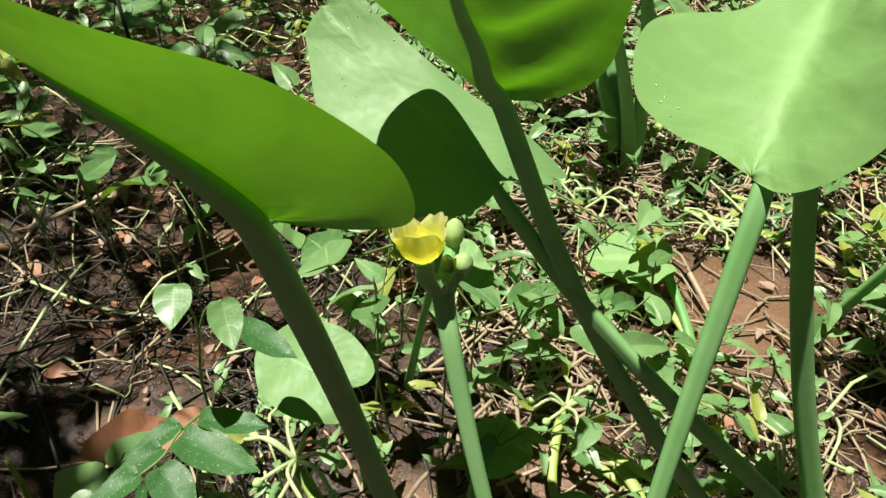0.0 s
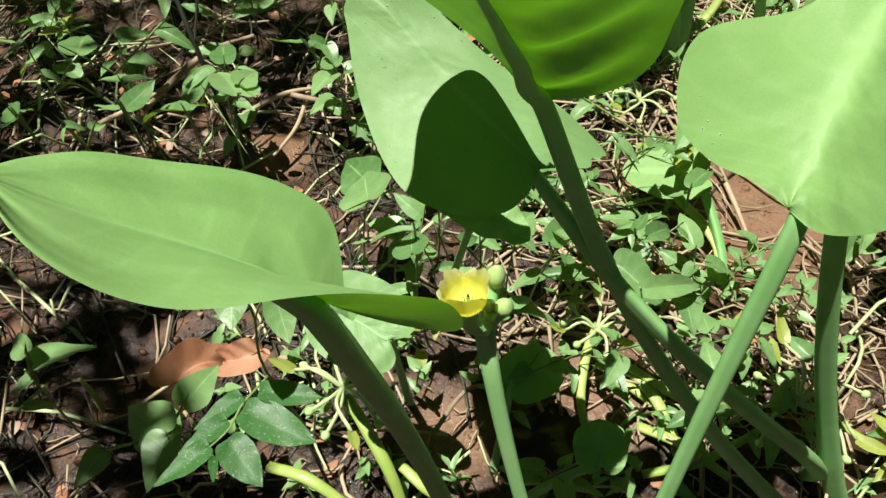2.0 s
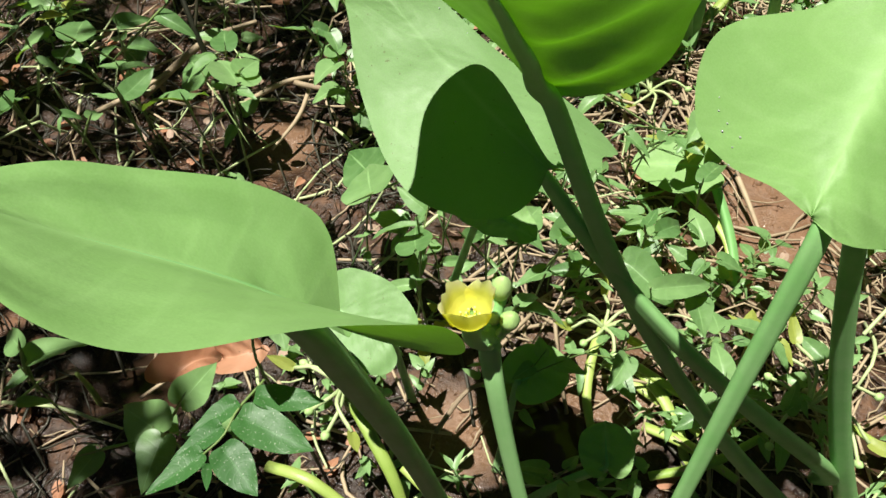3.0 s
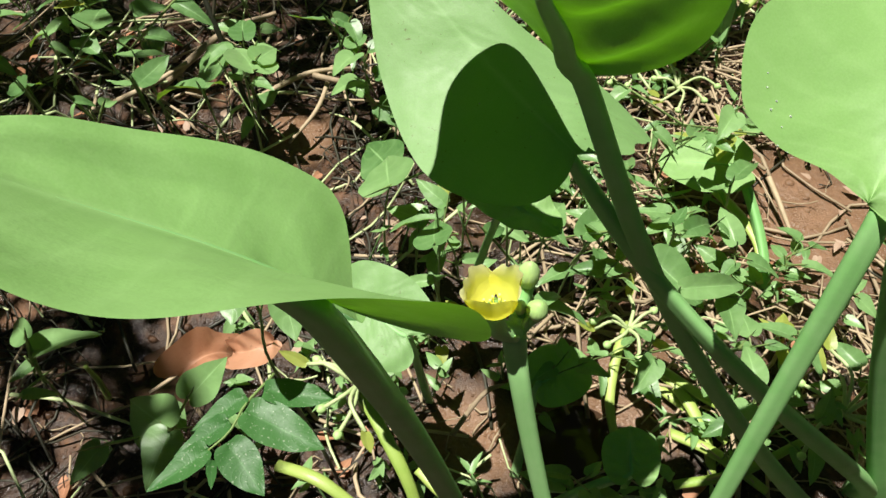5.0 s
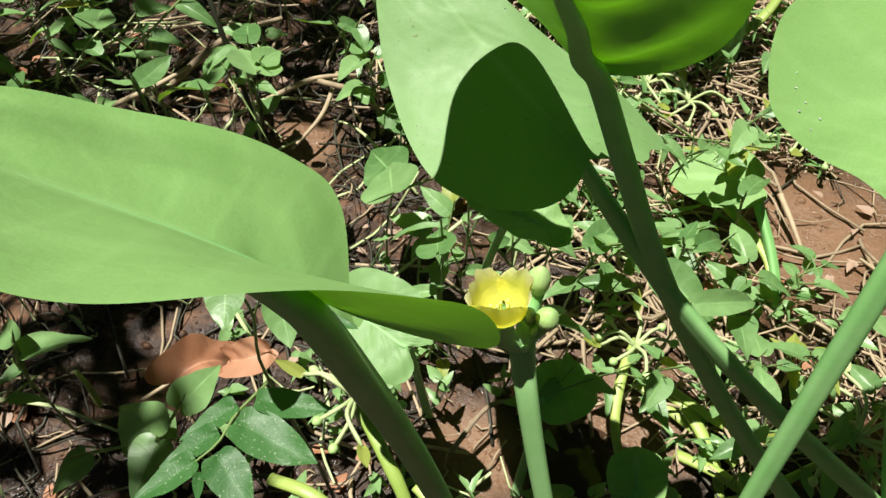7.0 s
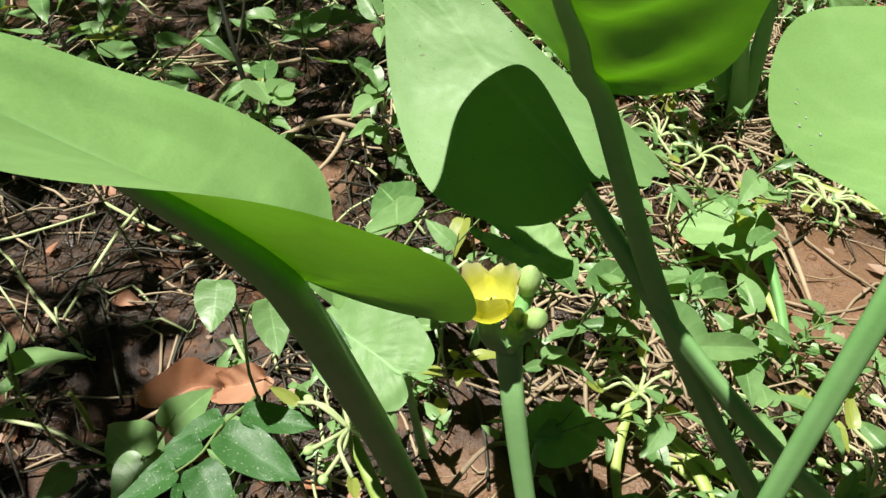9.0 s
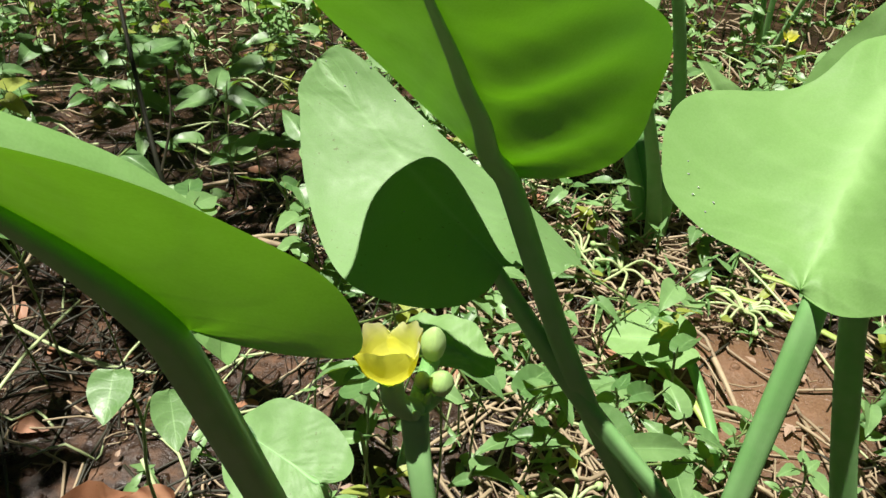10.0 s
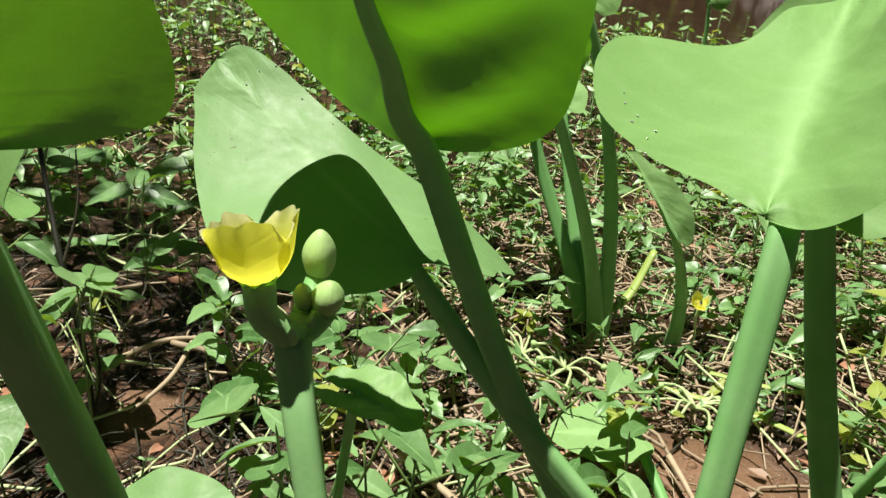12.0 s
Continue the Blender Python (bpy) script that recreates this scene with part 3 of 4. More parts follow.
# the clump behind
plain_leaf("folded leaf of the clump behind", [(0.62, 1.30, 0.31), (0.66, 1.33, 0.24), (0.70, 1.36, 0.1), (0.69, 1.40, 0)], (0.0075, 0.0105, 0.0135, 0.0180), (0.62, 1.30, 0.315), (-0.5, .25, .85), (.6, -.75, .5), 0.20, 0.10, fold=.7, end=.7)
plain_leaf("leaf of the clump behind, mostly hidden", [(0.33, 1.32, 0.60), (0.42, 1.36, 0.42), (0.51, 1.40, 0.2), (0.535, 1.41, 0)], (0.0090, 0.0110, 0.0140, 0.0190), (0.33, 1.32, 0.605), (-0.2, -.3, .9), (0.2, .9, .3), 0.16, 0.15)
plain_leaf("upright leaf of the clump behind", [(0.41, 1.42, 0.70), (0.51, 1.42, 0.46), (0.545, 1.42, 0.2), (0.54, 1.42, 0)], (0.0100, 0.0120, 0.0150, 0.0230), (0.41, 1.42, 0.705), (-0.4, .4, .8), (.2, -.9, .5), 0.20, 0.16)
plain_leaf("outer leaf of the clump behind", [(0.36, 1.55, 0.44), (0.38, 1.54, 0.34), (0.48, 1.47, 0.16), (0.50, 1.43, 0.05)], (0.0105, 0.0135, 0.0150, 0.0150), (0.36, 1.55, 0.445), (-0.6, .5, .5), (0.3, -.4, .9), 0.17, 0.14)
plain_leaf("side leaf of the clump behind", [(0.43, 1.62, 0.47), (0.45, 1.58, 0.34), (0.49, 1.50, 0.16), (0.51, 1.44, 0.05)], (0.0090, 0.0120, 0.0150, 0.0150), (0.43, 1.62, 0.475), (-0.2, .7, .5), (0.3, -.5, .9), 0.15, 0.13)
# far plants
plain_leaf("bright leaf of a far water plant", down((1.05, 2.62, 0.60), (1.10, 2.60)), (0.006, 0.007, 0.009, 0.012), (1.05, 2.62, 0.605), (-0.05, .2, .95), (0.5, -.7, .5), 0.20, 0.18, fold=.5)
plain_leaf("dark leaf of a far water plant", down((0.98, 2.52, 0.44), (1.08, 2.58)), (0.006, 0.007, 0.009, 0.012), (0.98, 2.52, 0.445), (-0.2, -.2, -.4), (-0.2, -.5, .8), 0.18, 0.16)
plain_leaf("pale leaf of a far water plant", down((1.22, 2.55, 0.42), (1.12, 2.58)), (0.006, 0.007, 0.009, 0.012), (1.22, 2.55, 0.425), (0.5, -.1, -.2), (0.1, -.6, .8), 0.20, 0.15)
plain_leaf("leaf of a far water plant by the bank", down((1.75, 3.1, 0.85), (1.8, 3.1)), (0.006, 0.007, 0.009, 0.012), (1.75, 3.1, 0.855), (-0.5, .2, .6), (-0.3, -.7, .6), 0.24, 0.18)
plain_leaf("dark leaf in the shade beside the tall stalks", down((0.86, 0.78, 0.42), (0.82, 0.9)), (0.007, 0.008, 0.010, 0.012), (0.86, 0.78, 0.425), (-0.6, -.1, .35), (0.2, -.3, .9), 0.19, 0.17)
for top, foot_, bulge in (((0.452, 0.215, 0.60), (0.40, 0.12), 0.0), ((0.475, 0.235, 0.55), (0.42, 0.13), 0.01)):
    plain_leaf("stout leaf stalk of the water plant at the side", down(top, foot_, bulge), (0.009, 0.010, 0.012, 0.016), top, (0.9, .25, .35), (-.3, -.3, .9), 0.20, 0.16)


# ---- legume seedling beside the flower ----
def build_legume():
    foot = (-0.125, 0.36)
    root = thing("legume_seedling", "legume seedling with speckled oval leaflets", "weed", at=(*foot, ground_height(*foot)))
    off = np.array(root.location)
    stems = [spline([(*foot, -0.01), (-0.135, 0.345, 0.25), (-0.14, 0.31, 0.485)], 14), spline([(-0.14, 0.31, 0.485), (-0.14, 0.304, 0.49), (-0.154, 0.272, 0.5), (-0.162, 0.246, 0.5), (-0.176, 0.228, 0.5)], 12),
             spline([(-0.137, 0.335, 0.34), (-0.150, 0.33, 0.48), (-0.137, 0.32, 0.582), (-0.147, 0.318, 0.632)], 12), spline([(-0.140, 0.322, 0.565), (-0.128, 0.322, 0.60), (-0.113, 0.322, 0.612)], 8)]
    for path, r in zip(stems, ((.0026, .002), (.0015, .001), (.0018, .001), (.001, .0008))):
        part("stem", tube_mesh("stem", path - off, r, DARK_STEM if r[0] > .002 else WEED_STEM, 7), root)
    for b, t, w in (((-0.141, 0.286, 0.5), (-0.084, 0.287, 0.485), 0.42), ((-0.153, 0.266, 0.5), (-0.088, 0.241, 0.485), 0.5), ((-0.162, 0.236, 0.5), (-0.128, 0.201, 0.485), 0.62), ((-0.156, 0.281, 0.5), (-0.192, 0.252, 0.485), 0.42), ((-0.165, 0.256, 0.5), (-0.201, 0.228, 0.485), 0.42), ((-0.176, 0.23, 0.5), (-0.215, 0.197, 0.485), 0.42), ((-0.171, 0.22, 0.5), (-0.17, 0.204, 0.485), 0.4),
                    ((-0.147, 0.318, 0.632), (-0.143, 0.285, 0.611), 0.80), ((-0.113, 0.322, 0.612), (-0.100, 0.291, 0.583), 0.66),
                    ((-0.128, 0.40, 0.50), (-0.078, 0.378, 0.475), 0.5)):
        # upper leaflets take the paler weed material, standing in for sunlight on them
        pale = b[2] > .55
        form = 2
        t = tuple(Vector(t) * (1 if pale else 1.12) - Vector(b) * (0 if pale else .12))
        small_leaf(root, leaf_pose(b, t, w, form), LARGE[WEED.name if pale else LEGUME.name][form], "leaflet with sunlight put into its paler colour" if pale else "", name="leaflet")


build_legume()


# ---- fallen leaves ----
def fallen_leaf(label, base, along, normal, L, W, bend, fold, seed, mat=DEAD):
    v, f, u, _ = blade((0, 0, 0), aim(base, along, normal), L, (W / 2, W / 2), (.01, .004), (0.05, -.05), .7, bend, (fold, fold * .4), .25, .8, rows=26, cols=8, ripple=0.006, seed=seed)
    tagged(new("fallen_leaf", mesh("fallen_leaf", v, f, mat, u)), label, "dead leaf").location = base


fallen_leaf("curled orange-brown dead leaf caught on the weeds", (-0.345, 0.445, 0.19), (0.45, .75, .35), (-.6, -.5, .7), 0.11, 0.085, -2.0, .9, 1)
fallen_leaf("curled reddish dead leaf beside a seedling", (-0.225, 0.492, 0.215), (-0.75, -.45, -.1), (.1, -.8, .6), 0.09, 0.06, -1.6, .9, 4)

# ---- a dark twig standing in the weeds ----
twig = thing("dark_twig", "thin dark bare stem standing in the weeds", "twig", at=(-0.385, 1.0, ground_height(-0.385, 1.0)))
for path, r in (([(0, 0, -.02), (-0.025, 0.06, 0.11), (-0.055, 0.085, 0.27), (-0.10, 0.16, 0.38), (-0.165, 0.28, 0.56)], (.006, .005, .0035)), ([(-0.01, 0.02, 0.0), (0.0, 0.05, 0.10), (-0.03, 0.09, 0.19)], (.004, .003, .002)),
                ([(-0.055, 0.085, 0.27), (-0.04, 0.13, 0.36), (-0.05, 0.17, 0.44)], (.003, .002, .0012))):
    part("branch", tube_mesh("branch", spline(path, 18), r, DARK_STEM, 7), twig)


# ---- spent flower heads sprouting on the mud: pale radiating arms with knobs ----
def rosette(at, arms, reach, seed, tilt=(0, 0), knob=0.0065, label="pale spent flower head with radiating knobbed arms"):
    rng = random.Random(seed)
    root = thing("spent_umbel", label, "flower head", "spent heads on the mud", at=at)
    for k in range(arms):
        a = 2 * math.pi * k / arms + rng.uniform(-.3, .3)
        r = reach * rng.uniform(.55, 1.1)
        d = Vector((math.cos(a), math.sin(a), 0))
        rise = rng.uniform(-.02, .35) * r - tilt[0] * d.x * r - tilt[1] * d.y * r
        side = Vector((-d.y, d.x, 0)) * rng.uniform(-.2, .2) * r
        path = spline([(0, 0, 0), tuple(d * r * .5 + side + Vector((0, 0, rise * .8 + .012))), tuple(d * r + Vector((0, 0, rise)))], 9)
        arm = part("arm", tube_mesh("arm", path, (.0034, .0026, .0030), PALE_STEM, 7, 0.08), root)
        if k % 3 != 2:
            e = Vector(path[-1])
            part("knob", ellipsoid("knob", e, d + Vector((0, 0, .4)), knob * 2.3, knob, BUD, 8, 9, .3), arm)
        else:
            small_leaf(root, Matrix.Translation(Vector(at)) @ leaf_pose(path[-1], Vector(path[-1]) + d * reach * .55 + Vector((0, 0, .015)), .4, 2, rng.uniform(-.6, .6)), SMALL[WEED_YELLOW.name][2])
    foot = (at[0] + rng.uniform(-.03, .03), at[1] + rng.uniform(.03, .07))
    stalk = spline([(0, 0, 0), (foot[0] - at[0], (foot[1] - at[1]) * .6, (ground_height(*foot) - at[2]) * .5), (foot[0] - at[0], foot[1] - at[1], ground_height(*foot) - at[2] - .01)], 9)
    part("stalk", tube_mesh("stalk", stalk, (.004, .005), PALE_STEM, 8), root)


rosette((-0.104, 0.441, 0.209), 10, 0.072, 3)
rosette((0.582, 0.504, 0.085), 9, 0.10, 5)
rosette((0.664, 1.135, 0.05), 12, 0.085, 7)
rosette((0.356, 1.28, 0.05), 10, 0.09, 9)
rosette((0.275, 0.605, 0.12), 9, 0.06, 11)
rosette((0.43, 1.22, 0.06), 8, 0.08, 13)


# ---- soft yellow-green straps: old leaf stalks fallen on the mud ----
def strap(points, r, seed, mat=None):
    pts = [Vector(p) for p in points]
    c = sum(pts, Vector()) / len(pts)
    tagged(new("fallen_leaf_stalk", tube_mesh("fallen_leaf_stalk", spline([p - c for p in pts], 18), (r, r * 1.1, r * .8), mat or YELLOW_STRAP, 9, 0.1, flat=.45)),
           "soft yellow-green leaf stalk fallen on the mud", "plant stalk", "fallen stalks").location = c


YELLOW_STRAP = stem_material("yellow_strap", (0.22, 0.34, 0.06), (0.38, 0.46, 0.12), 0.4)
strap([(0.430, 0.99, 0.06), (0.48, 0.93, 0.06), (0.528, 0.845, 0.05), (0.528, 0.765, 0.03)], .010, 1)
strap([(0.285, 0.635, 0.09), (0.262, 0.58, 0.09), (0.250, 0.51, 0.07), (0.262, 0.45, 0.04)], .0075, 2)
strap([(0.285, 0.585, 0.05), (0.35, 0.535, 0.045), (0.425, 0.470, 0.04)], .008, 3)
strap([(-0.10, 0.435, 0.20), (-0.065, 0.385, 0.19), (-0.03, 0.335, 0.16), (-0.005, 0.29, 0.10)], .0085, 4)
strap([(-0.20, 0.345, 0.16), (-0.14, 0.325, 0.17), (-0.07, 0.29, 0.14)], .008, 5)
strap([(0.34, 0.40, 0.04), (0.43, 0.42, 0.05), (0.53, 0.47, 0.07)], .007, 6)
strap([(0.60, 0.50, 0.09), (0.70, 0.45, 0.06), (0.80, 0.44, 0.03)], .006, 7)
strap([(0.52, 1.42, 0.06), (0.60, 1.46, 0.10), (0.66, 1.52, 0.19)], .011, 8)
strap([(0.72, 1.28, 0.04), (0.85, 1.20, 0.06), (1.0, 1.22, 0.04)], .007, 9)
strap([(0.62, 1.22, 0.035), (0.78, 1.12, 0.05), (0.93, 1.02, 0.03)], .008, 10)

strap([(0.30, 0.60, 0.05), (0.355, 0.545, 0.06), (0.39, 0.475, 0.05), (0.40, 0.42, 0.03)], .009, 11)
strap([(0.33, 0.57, 0.07), (0.395, 0.53, 0.06), (0.47, 0.505, 0.03)], .0075, 12)
strap([(0.34, 0.48, 0.04), (0.40, 0.445, 0.055), (0.47, 0.40, 0.04)], .0085, 13)
strap([(-0.02, 0.36, 0.14), (0.02, 0.33, 0.13), (0.07, 0.325, 0.08)], .0075, 16)

# ---- mud, and the large sticks on it ----
def stick(points, r, label="dry brown stick lying on the mud", mat=STRAW):
    pts = [Vector(p) for p in points]
    c = sum(pts, Vector()) / len(pts)
    tagged(new("stick", tube_mesh("stick", spline([p - c for p in pts], 16), (r, r * .9, r * .6), mat, 8)), label, "stick", "sticks on the mud").location = c


stick([(0.575, 0.995, 0.05), (0.588, 0.945, 0.04), (0.605, 0.885, 0.022)], .0055, "short pale broken stick standing out of the mud")
stick([(-0.40, 1.13, 0.07), (-0.31, 1.16, 0.104), (-0.22, 1.20, 0.09)], .0055)
stick([(-0.27, 1.20, 0.09), (-0.285, 1.10, 0.07), (-0.33, 1.02, 0.05)], .005)
stick([(-0.30, 1.16, 0.10), (-0.20, 1.12, 0.10), (-0.10, 1.02, 0.06)], .006)
stick([(-0.62, 1.16, 0.05), (-0.50, 1.25, 0.12), (-0.40, 1.31, 0.13)], .008)
stick([(-0.75, 1.08, 0.04), (-0.62, 1.12, 0.09), (-0.56, 1.18, 0.10)], .006)
stick([(-0.42, 0.46, 0.10), (-0.36, 0.52, 0.10), (-0.31, 0.56, 0.11)], .003)
stick([(0.02, 0.44, 0.07), (0.07, 0.50, 0.10), (0.13, 0.52, 0.08)], .004)
stick([(-0.515, 0.484, 0.02), (-0.513, 0.486, 0.07), (-0.514, 0.484, 0.125)], .005, "yellowish cut stub standing in the mud", YELLOW_STRAP)
stick([(0.12, 0.95, 0.06), (0.24, 0.80, 0.07), (0.30, 0.74, 0.06)], .006)
stick([(1.45, 3.0, 0.10), (1.62, 3.2, 0.45), (1.80, 3.4, 0.78)], .013, "pale dry cane leaning in the far weeds")


def litter(n, seed, box, radius, length, mat, lift=0.02):
    rng = random.Random(seed)
    verts, faces, uvs = [], [], []
    for _ in range(n):
        x, y = rng.uniform(box[0], box[1]), rng.uniform(box[2], box[3])
        if any((x - a) ** 2 + (y - b) ** 2 < r * r for a, b, r in CLEAR) and rng.random() < .85:
            continue
        if mat is STRAW and x < .1 and y < 3.4 and rng.random() < .66:
            continue
        a, L, r = rng.uniform(0, math.pi * 2), rng.uniform(*length), rng.uniform(*radius)
        pts = []
        for s in (-.5, -.1, .25, .5):
            px, py = x + math.cos(a) * L * s + rng.uniform(-.15, .15) * L, y + math.sin(a) * L * s + rng.uniform(-.15, .15) * L
            pts.append((px, py, ground_height(px, py) + r + rng.random() ** 2 * lift + abs(s) * rng.uniform(-.02, .05) * L))
        v, f, u = tube(spline(pts, 7), (r, r, r * .6), 5)
        k = len(verts)
        verts += v
        faces += [tuple(i + k for i in face) for face in f]
        uvs += u
    return mesh("litter", verts, faces, mat, uvs)


CLEAR = [(0.63, 0.92, 0.17), (0.20, 0.50, 0.12), (-0.46, 0.53, 0.12), (0.30, 0.60, 0.06), (-0.33, 1.08, 0.08), (0.75, 0.98, 0.12)]
for nm, args, lab in (("dry_stalk_litter", (1700, 1, (-1.3, 1.9, 0.1, 2.4), (.0012, .0035), (.07, .32), STRAW, .05), "pale dry stalks and straw littering the mud"),
                      ("far_dry_stalk_litter", (1500, 2, (-3.5, 4.5, 2.2, 5.0), (.002, .005), (.1, .45), STRAW, .08), "pale dry stalks littering the far mud"),
                      ("straw_fragments", (2600, 9, (-1.0, 1.6, 0.25, 2.0), (.0008, .002), (.012, .06), STRAW, .02), "short straw fragments strewn on the mud"),
                      ("sunlit_straw_litter", (900, 21, (0.1, 1.8, 0.6, 2.2), (.0015, .004), (.08, .30), STRAW, .04), "pale dry straw heaped on the sunny mud"),
                      ("dark_twig_litter", (700, 3, (-1.4, 1.9, 0.1, 2.6), (.001, .003), (.05, .25), DARK_STEM, .03), "thin dark twigs and roots on the mud"),
                      ("green_runner_litter", (300, 4, (-0.9, 1.9, 0.3, 2.6), (.0015, .0035), (.1, .4), PALE_STEM, .10), "pale green runners tangled over the mud")):
    tagged(new(nm, litter(*args)), lab, "plant litter", kind="stuff")


def flakes(n, seed, box, mat, size):
    """Dead leaf pieces lying on the mud, as one mesh."""
    rng = random.Random(seed)
    V, F, U = unit_leaf(*LEAF_FORMS[3], rows=6, cols=3)
    verts, faces, uvs = [], [], []
    V = np.asarray(V)
    for _ in range(n):
        x, y, s = rng.uniform(box[0], box[1]), rng.uniform(box[2], box[3]), rng.uniform(*size)
        m = np.array(Euler((rng.uniform(-.5, .5), rng.uniform(-.4, .4), rng.uniform(0, 6.3))).to_matrix())
        k = len(verts)
        verts += list((V * s) @ m.T + (x, y, ground_height(x, y) + .008 + .01 * rng.random()))
        faces += [tuple(i + k for i in face) for face in F]
        uvs += list(U)
    return mesh("flakes", verts, faces, mat, uvs)


tagged(new("dead_leaf_litter", flakes(240, 5, (-1.2, 1.8, 0.2, 2.6), DEAD, (.02, .055))), "small brown dead leaves on the mud", "leaf litter", kind="stuff")

tagged(new("bleached_leaf_litter", flakes(300, 6, (-0.9, 1.7, 0.3, 2.4), BLEACHED, (.01, .032))), "bleached pale brown leaf scraps on the mud", "leaf litter", kind="stuff")
tagged(new("root_litter", litter(420, 12, (-1.1, -0.05, 0.3, 1.5), (.0009, .0028), (.05, .26), DARK_STEM, .05)), "dark tangled roots and twigs on the wet mud", "plant litter", kind="stuff")


def clods(n, seed, box, size):
    """Small lumps of mud, as one mesh."""
    rng = random.Random(seed)
    ring = [(math.cos(k * math.pi / 3), math.sin(k * math.pi / 3)) for k in range(6)]
    verts, faces = [], []
    for _ in range(n):
        x, y = rng.uniform(box[0], box[1]), rng.uniform(box[2], box[3])
        r = size[0] + (size[1] - size[0]) * rng.random() ** 3
        z, k, a = ground_height(x, y), len(verts), rng.uniform(.6, 1.4)
        for up, wide in ((-.3, 1.0), (.35, .85)):
            for cx, cy in ring:
                q = r * wide * rng.uniform(.75, 1.2)
                verts.append((x + cx * q * a, y + cy * q / a, z + up * r * rng.uniform(.7, 1.2)))
        verts.append((x, y, z + r * rng.uniform(.5, .9)))
        for j in range(6):
            i = (j + 1) % 6
            faces += [(k + j, k + i, k + 6 + i, k + 6 + j), (k + 6 + j, k + 6 + i, k + 12)]
    return mesh("clods", verts, faces, MUD)


tagged(new("mud_clods", clods(2600, 77, (-0.9, 1.3, 0.3, 1.6), (.0025, .011))), "small wet lumps of brown mud", "mud", kind="stuff")

# ---- seedlings ----
weed('weed_seedling', (-0.119, 0.788), [((-0.095, 0.768, 0.27), (-0.148, 0.838, 0.258), 0.95)])
weed('weed_seedling', (0.309, 0.62), [((0.268, 0.608, 0.3), (0.34, 0.541, 0.288), 0.6), ((0.292, 0.538, 0.33), (0.403, 0.567, 0.318), 0.32), ((0.367, 0.563, 0.28), (0.38, 0.507, 0.268), 0.8)])
weed('weed_seedling', (0.354, 0.754), [((0.328, 0.686, 0.25), (0.404, 0.72, 0.238), 0.5), ((0.34, 0.745, 0.22), (0.3, 0.744, 0.208), 0.3), ((0.323, 0.711, 0.24), (0.351, 0.753, 0.228), 0.4)])
weed('weed_seedling', (0.351, 0.942), [((0.322, 0.927, 0.22), (0.367, 0.895, 0.208), 0.5), ((0.368, 0.882, 0.25), (0.401, 0.943, 0.238), 0.5), ((0.399, 0.928, 0.22), (0.446, 0.887, 0.208), 0.4)])
weed('weed_seedling', (0.454, 0.867), [((0.442, 0.844, 0.2), (0.506, 0.938, 0.188), 0.35), ((0.443, 0.85, 0.18), (0.399, 0.839, 0.168), 0.4)])
weed('weed_seedling', (0.25, 0.908), [((0.268, 0.847, 0.2), (0.304, 0.829, 0.188), 0.6), ((0.267, 0.856, 0.2), (0.249, 0.829, 0.188), 0.5), ((0.283, 0.872, 0.17), (0.329, 0.848, 0.158), 0.45), ((0.28, 0.857, 0.2), (0.273, 0.912, 0.188), 0.5)])
weed('weed_seedling', (0.131, 0.622), [((0.13, 0.582, 0.2), (0.221, 0.596, 0.188), 0.5), ((0.132, 0.574, 0.22), (0.169, 0.623, 0.208), 0.5), ((0.132, 0.59, 0.18), (0.096, 0.585, 0.168), 0.5)])
weed('weed_seedling', (0.008, 0.626), [((-0.016, 0.592, 0.24), (-0.089, 0.583, 0.228), 0.3), ((-0.015, 0.601, 0.22), (0.006, 0.641, 0.208), 0.5)])
weed('weed_seedling', (-0.057, 0.717), [((-0.043, 0.69, 0.22), (-0.008, 0.668, 0.208), 0.5), ((-0.045, 0.706, 0.2), (-0.069, 0.681, 0.188), 0.5), ((-0.048, 0.695, 0.22), (-0.039, 0.744, 0.208), 0.45)])
weed('weed_seedling', (0.118, 0.776), [((0.07, 0.731, 0.2), (0.123, 0.706, 0.188), 0.6), ((0.141, 0.72, 0.22), (0.177, 0.783, 0.208), 0.7)])
weed('weed_seedling', (-0.352, 0.928), [((-0.412, 1.005, 0.24), (-0.478, 1.087, 0.228), 0.8), ((-0.285, 0.817, 0.4), (-0.333, 0.906, 0.388), 0.8), ((-0.287, 0.841, 0.4), (-0.269, 0.898, 0.388), 0.7)])
weed('weed_seedling', (-0.398, 0.904), [((-0.395, 0.864, 0.32), (-0.49, 0.9, 0.308), 0.45), ((-0.4, 0.884, 0.3), (-0.387, 0.945, 0.288), 0.5)])
weed('weed_seedling', (-0.447, 0.842), [((-0.469, 0.821, 0.36), (-0.444, 0.895, 0.348), 0.45), ((-0.474, 0.823, 0.36), (-0.52, 0.833, 0.348), 0.4)])
weed('weed_seedling', (-0.552, 0.842), [((-0.549, 0.784, 0.36), (-0.519, 0.797, 0.348), 0.5), ((-0.557, 0.797, 0.34), (-0.567, 0.773, 0.328), 0.5), ((-0.514, 0.794, 0.34), (-0.518, 0.846, 0.328), 0.5)])
weed('weed_seedling', (-0.526, 1.006), [((-0.545, 0.979, 0.28), (-0.599, 1.008, 0.268), 0.7), ((-0.53, 0.953, 0.3), (-0.483, 0.998, 0.288), 0.3)])
weed('weed_seedling', (-0.574, 1.059), [((-0.54, 1.017, 0.34), (-0.491, 1.067, 0.328), 0.5), ((-0.48, 1.047, 0.34), (-0.412, 1.023, 0.328), 0.45), ((-0.629, 1.022, 0.3), (-0.646, 1.115, 0.288), 0.7)])
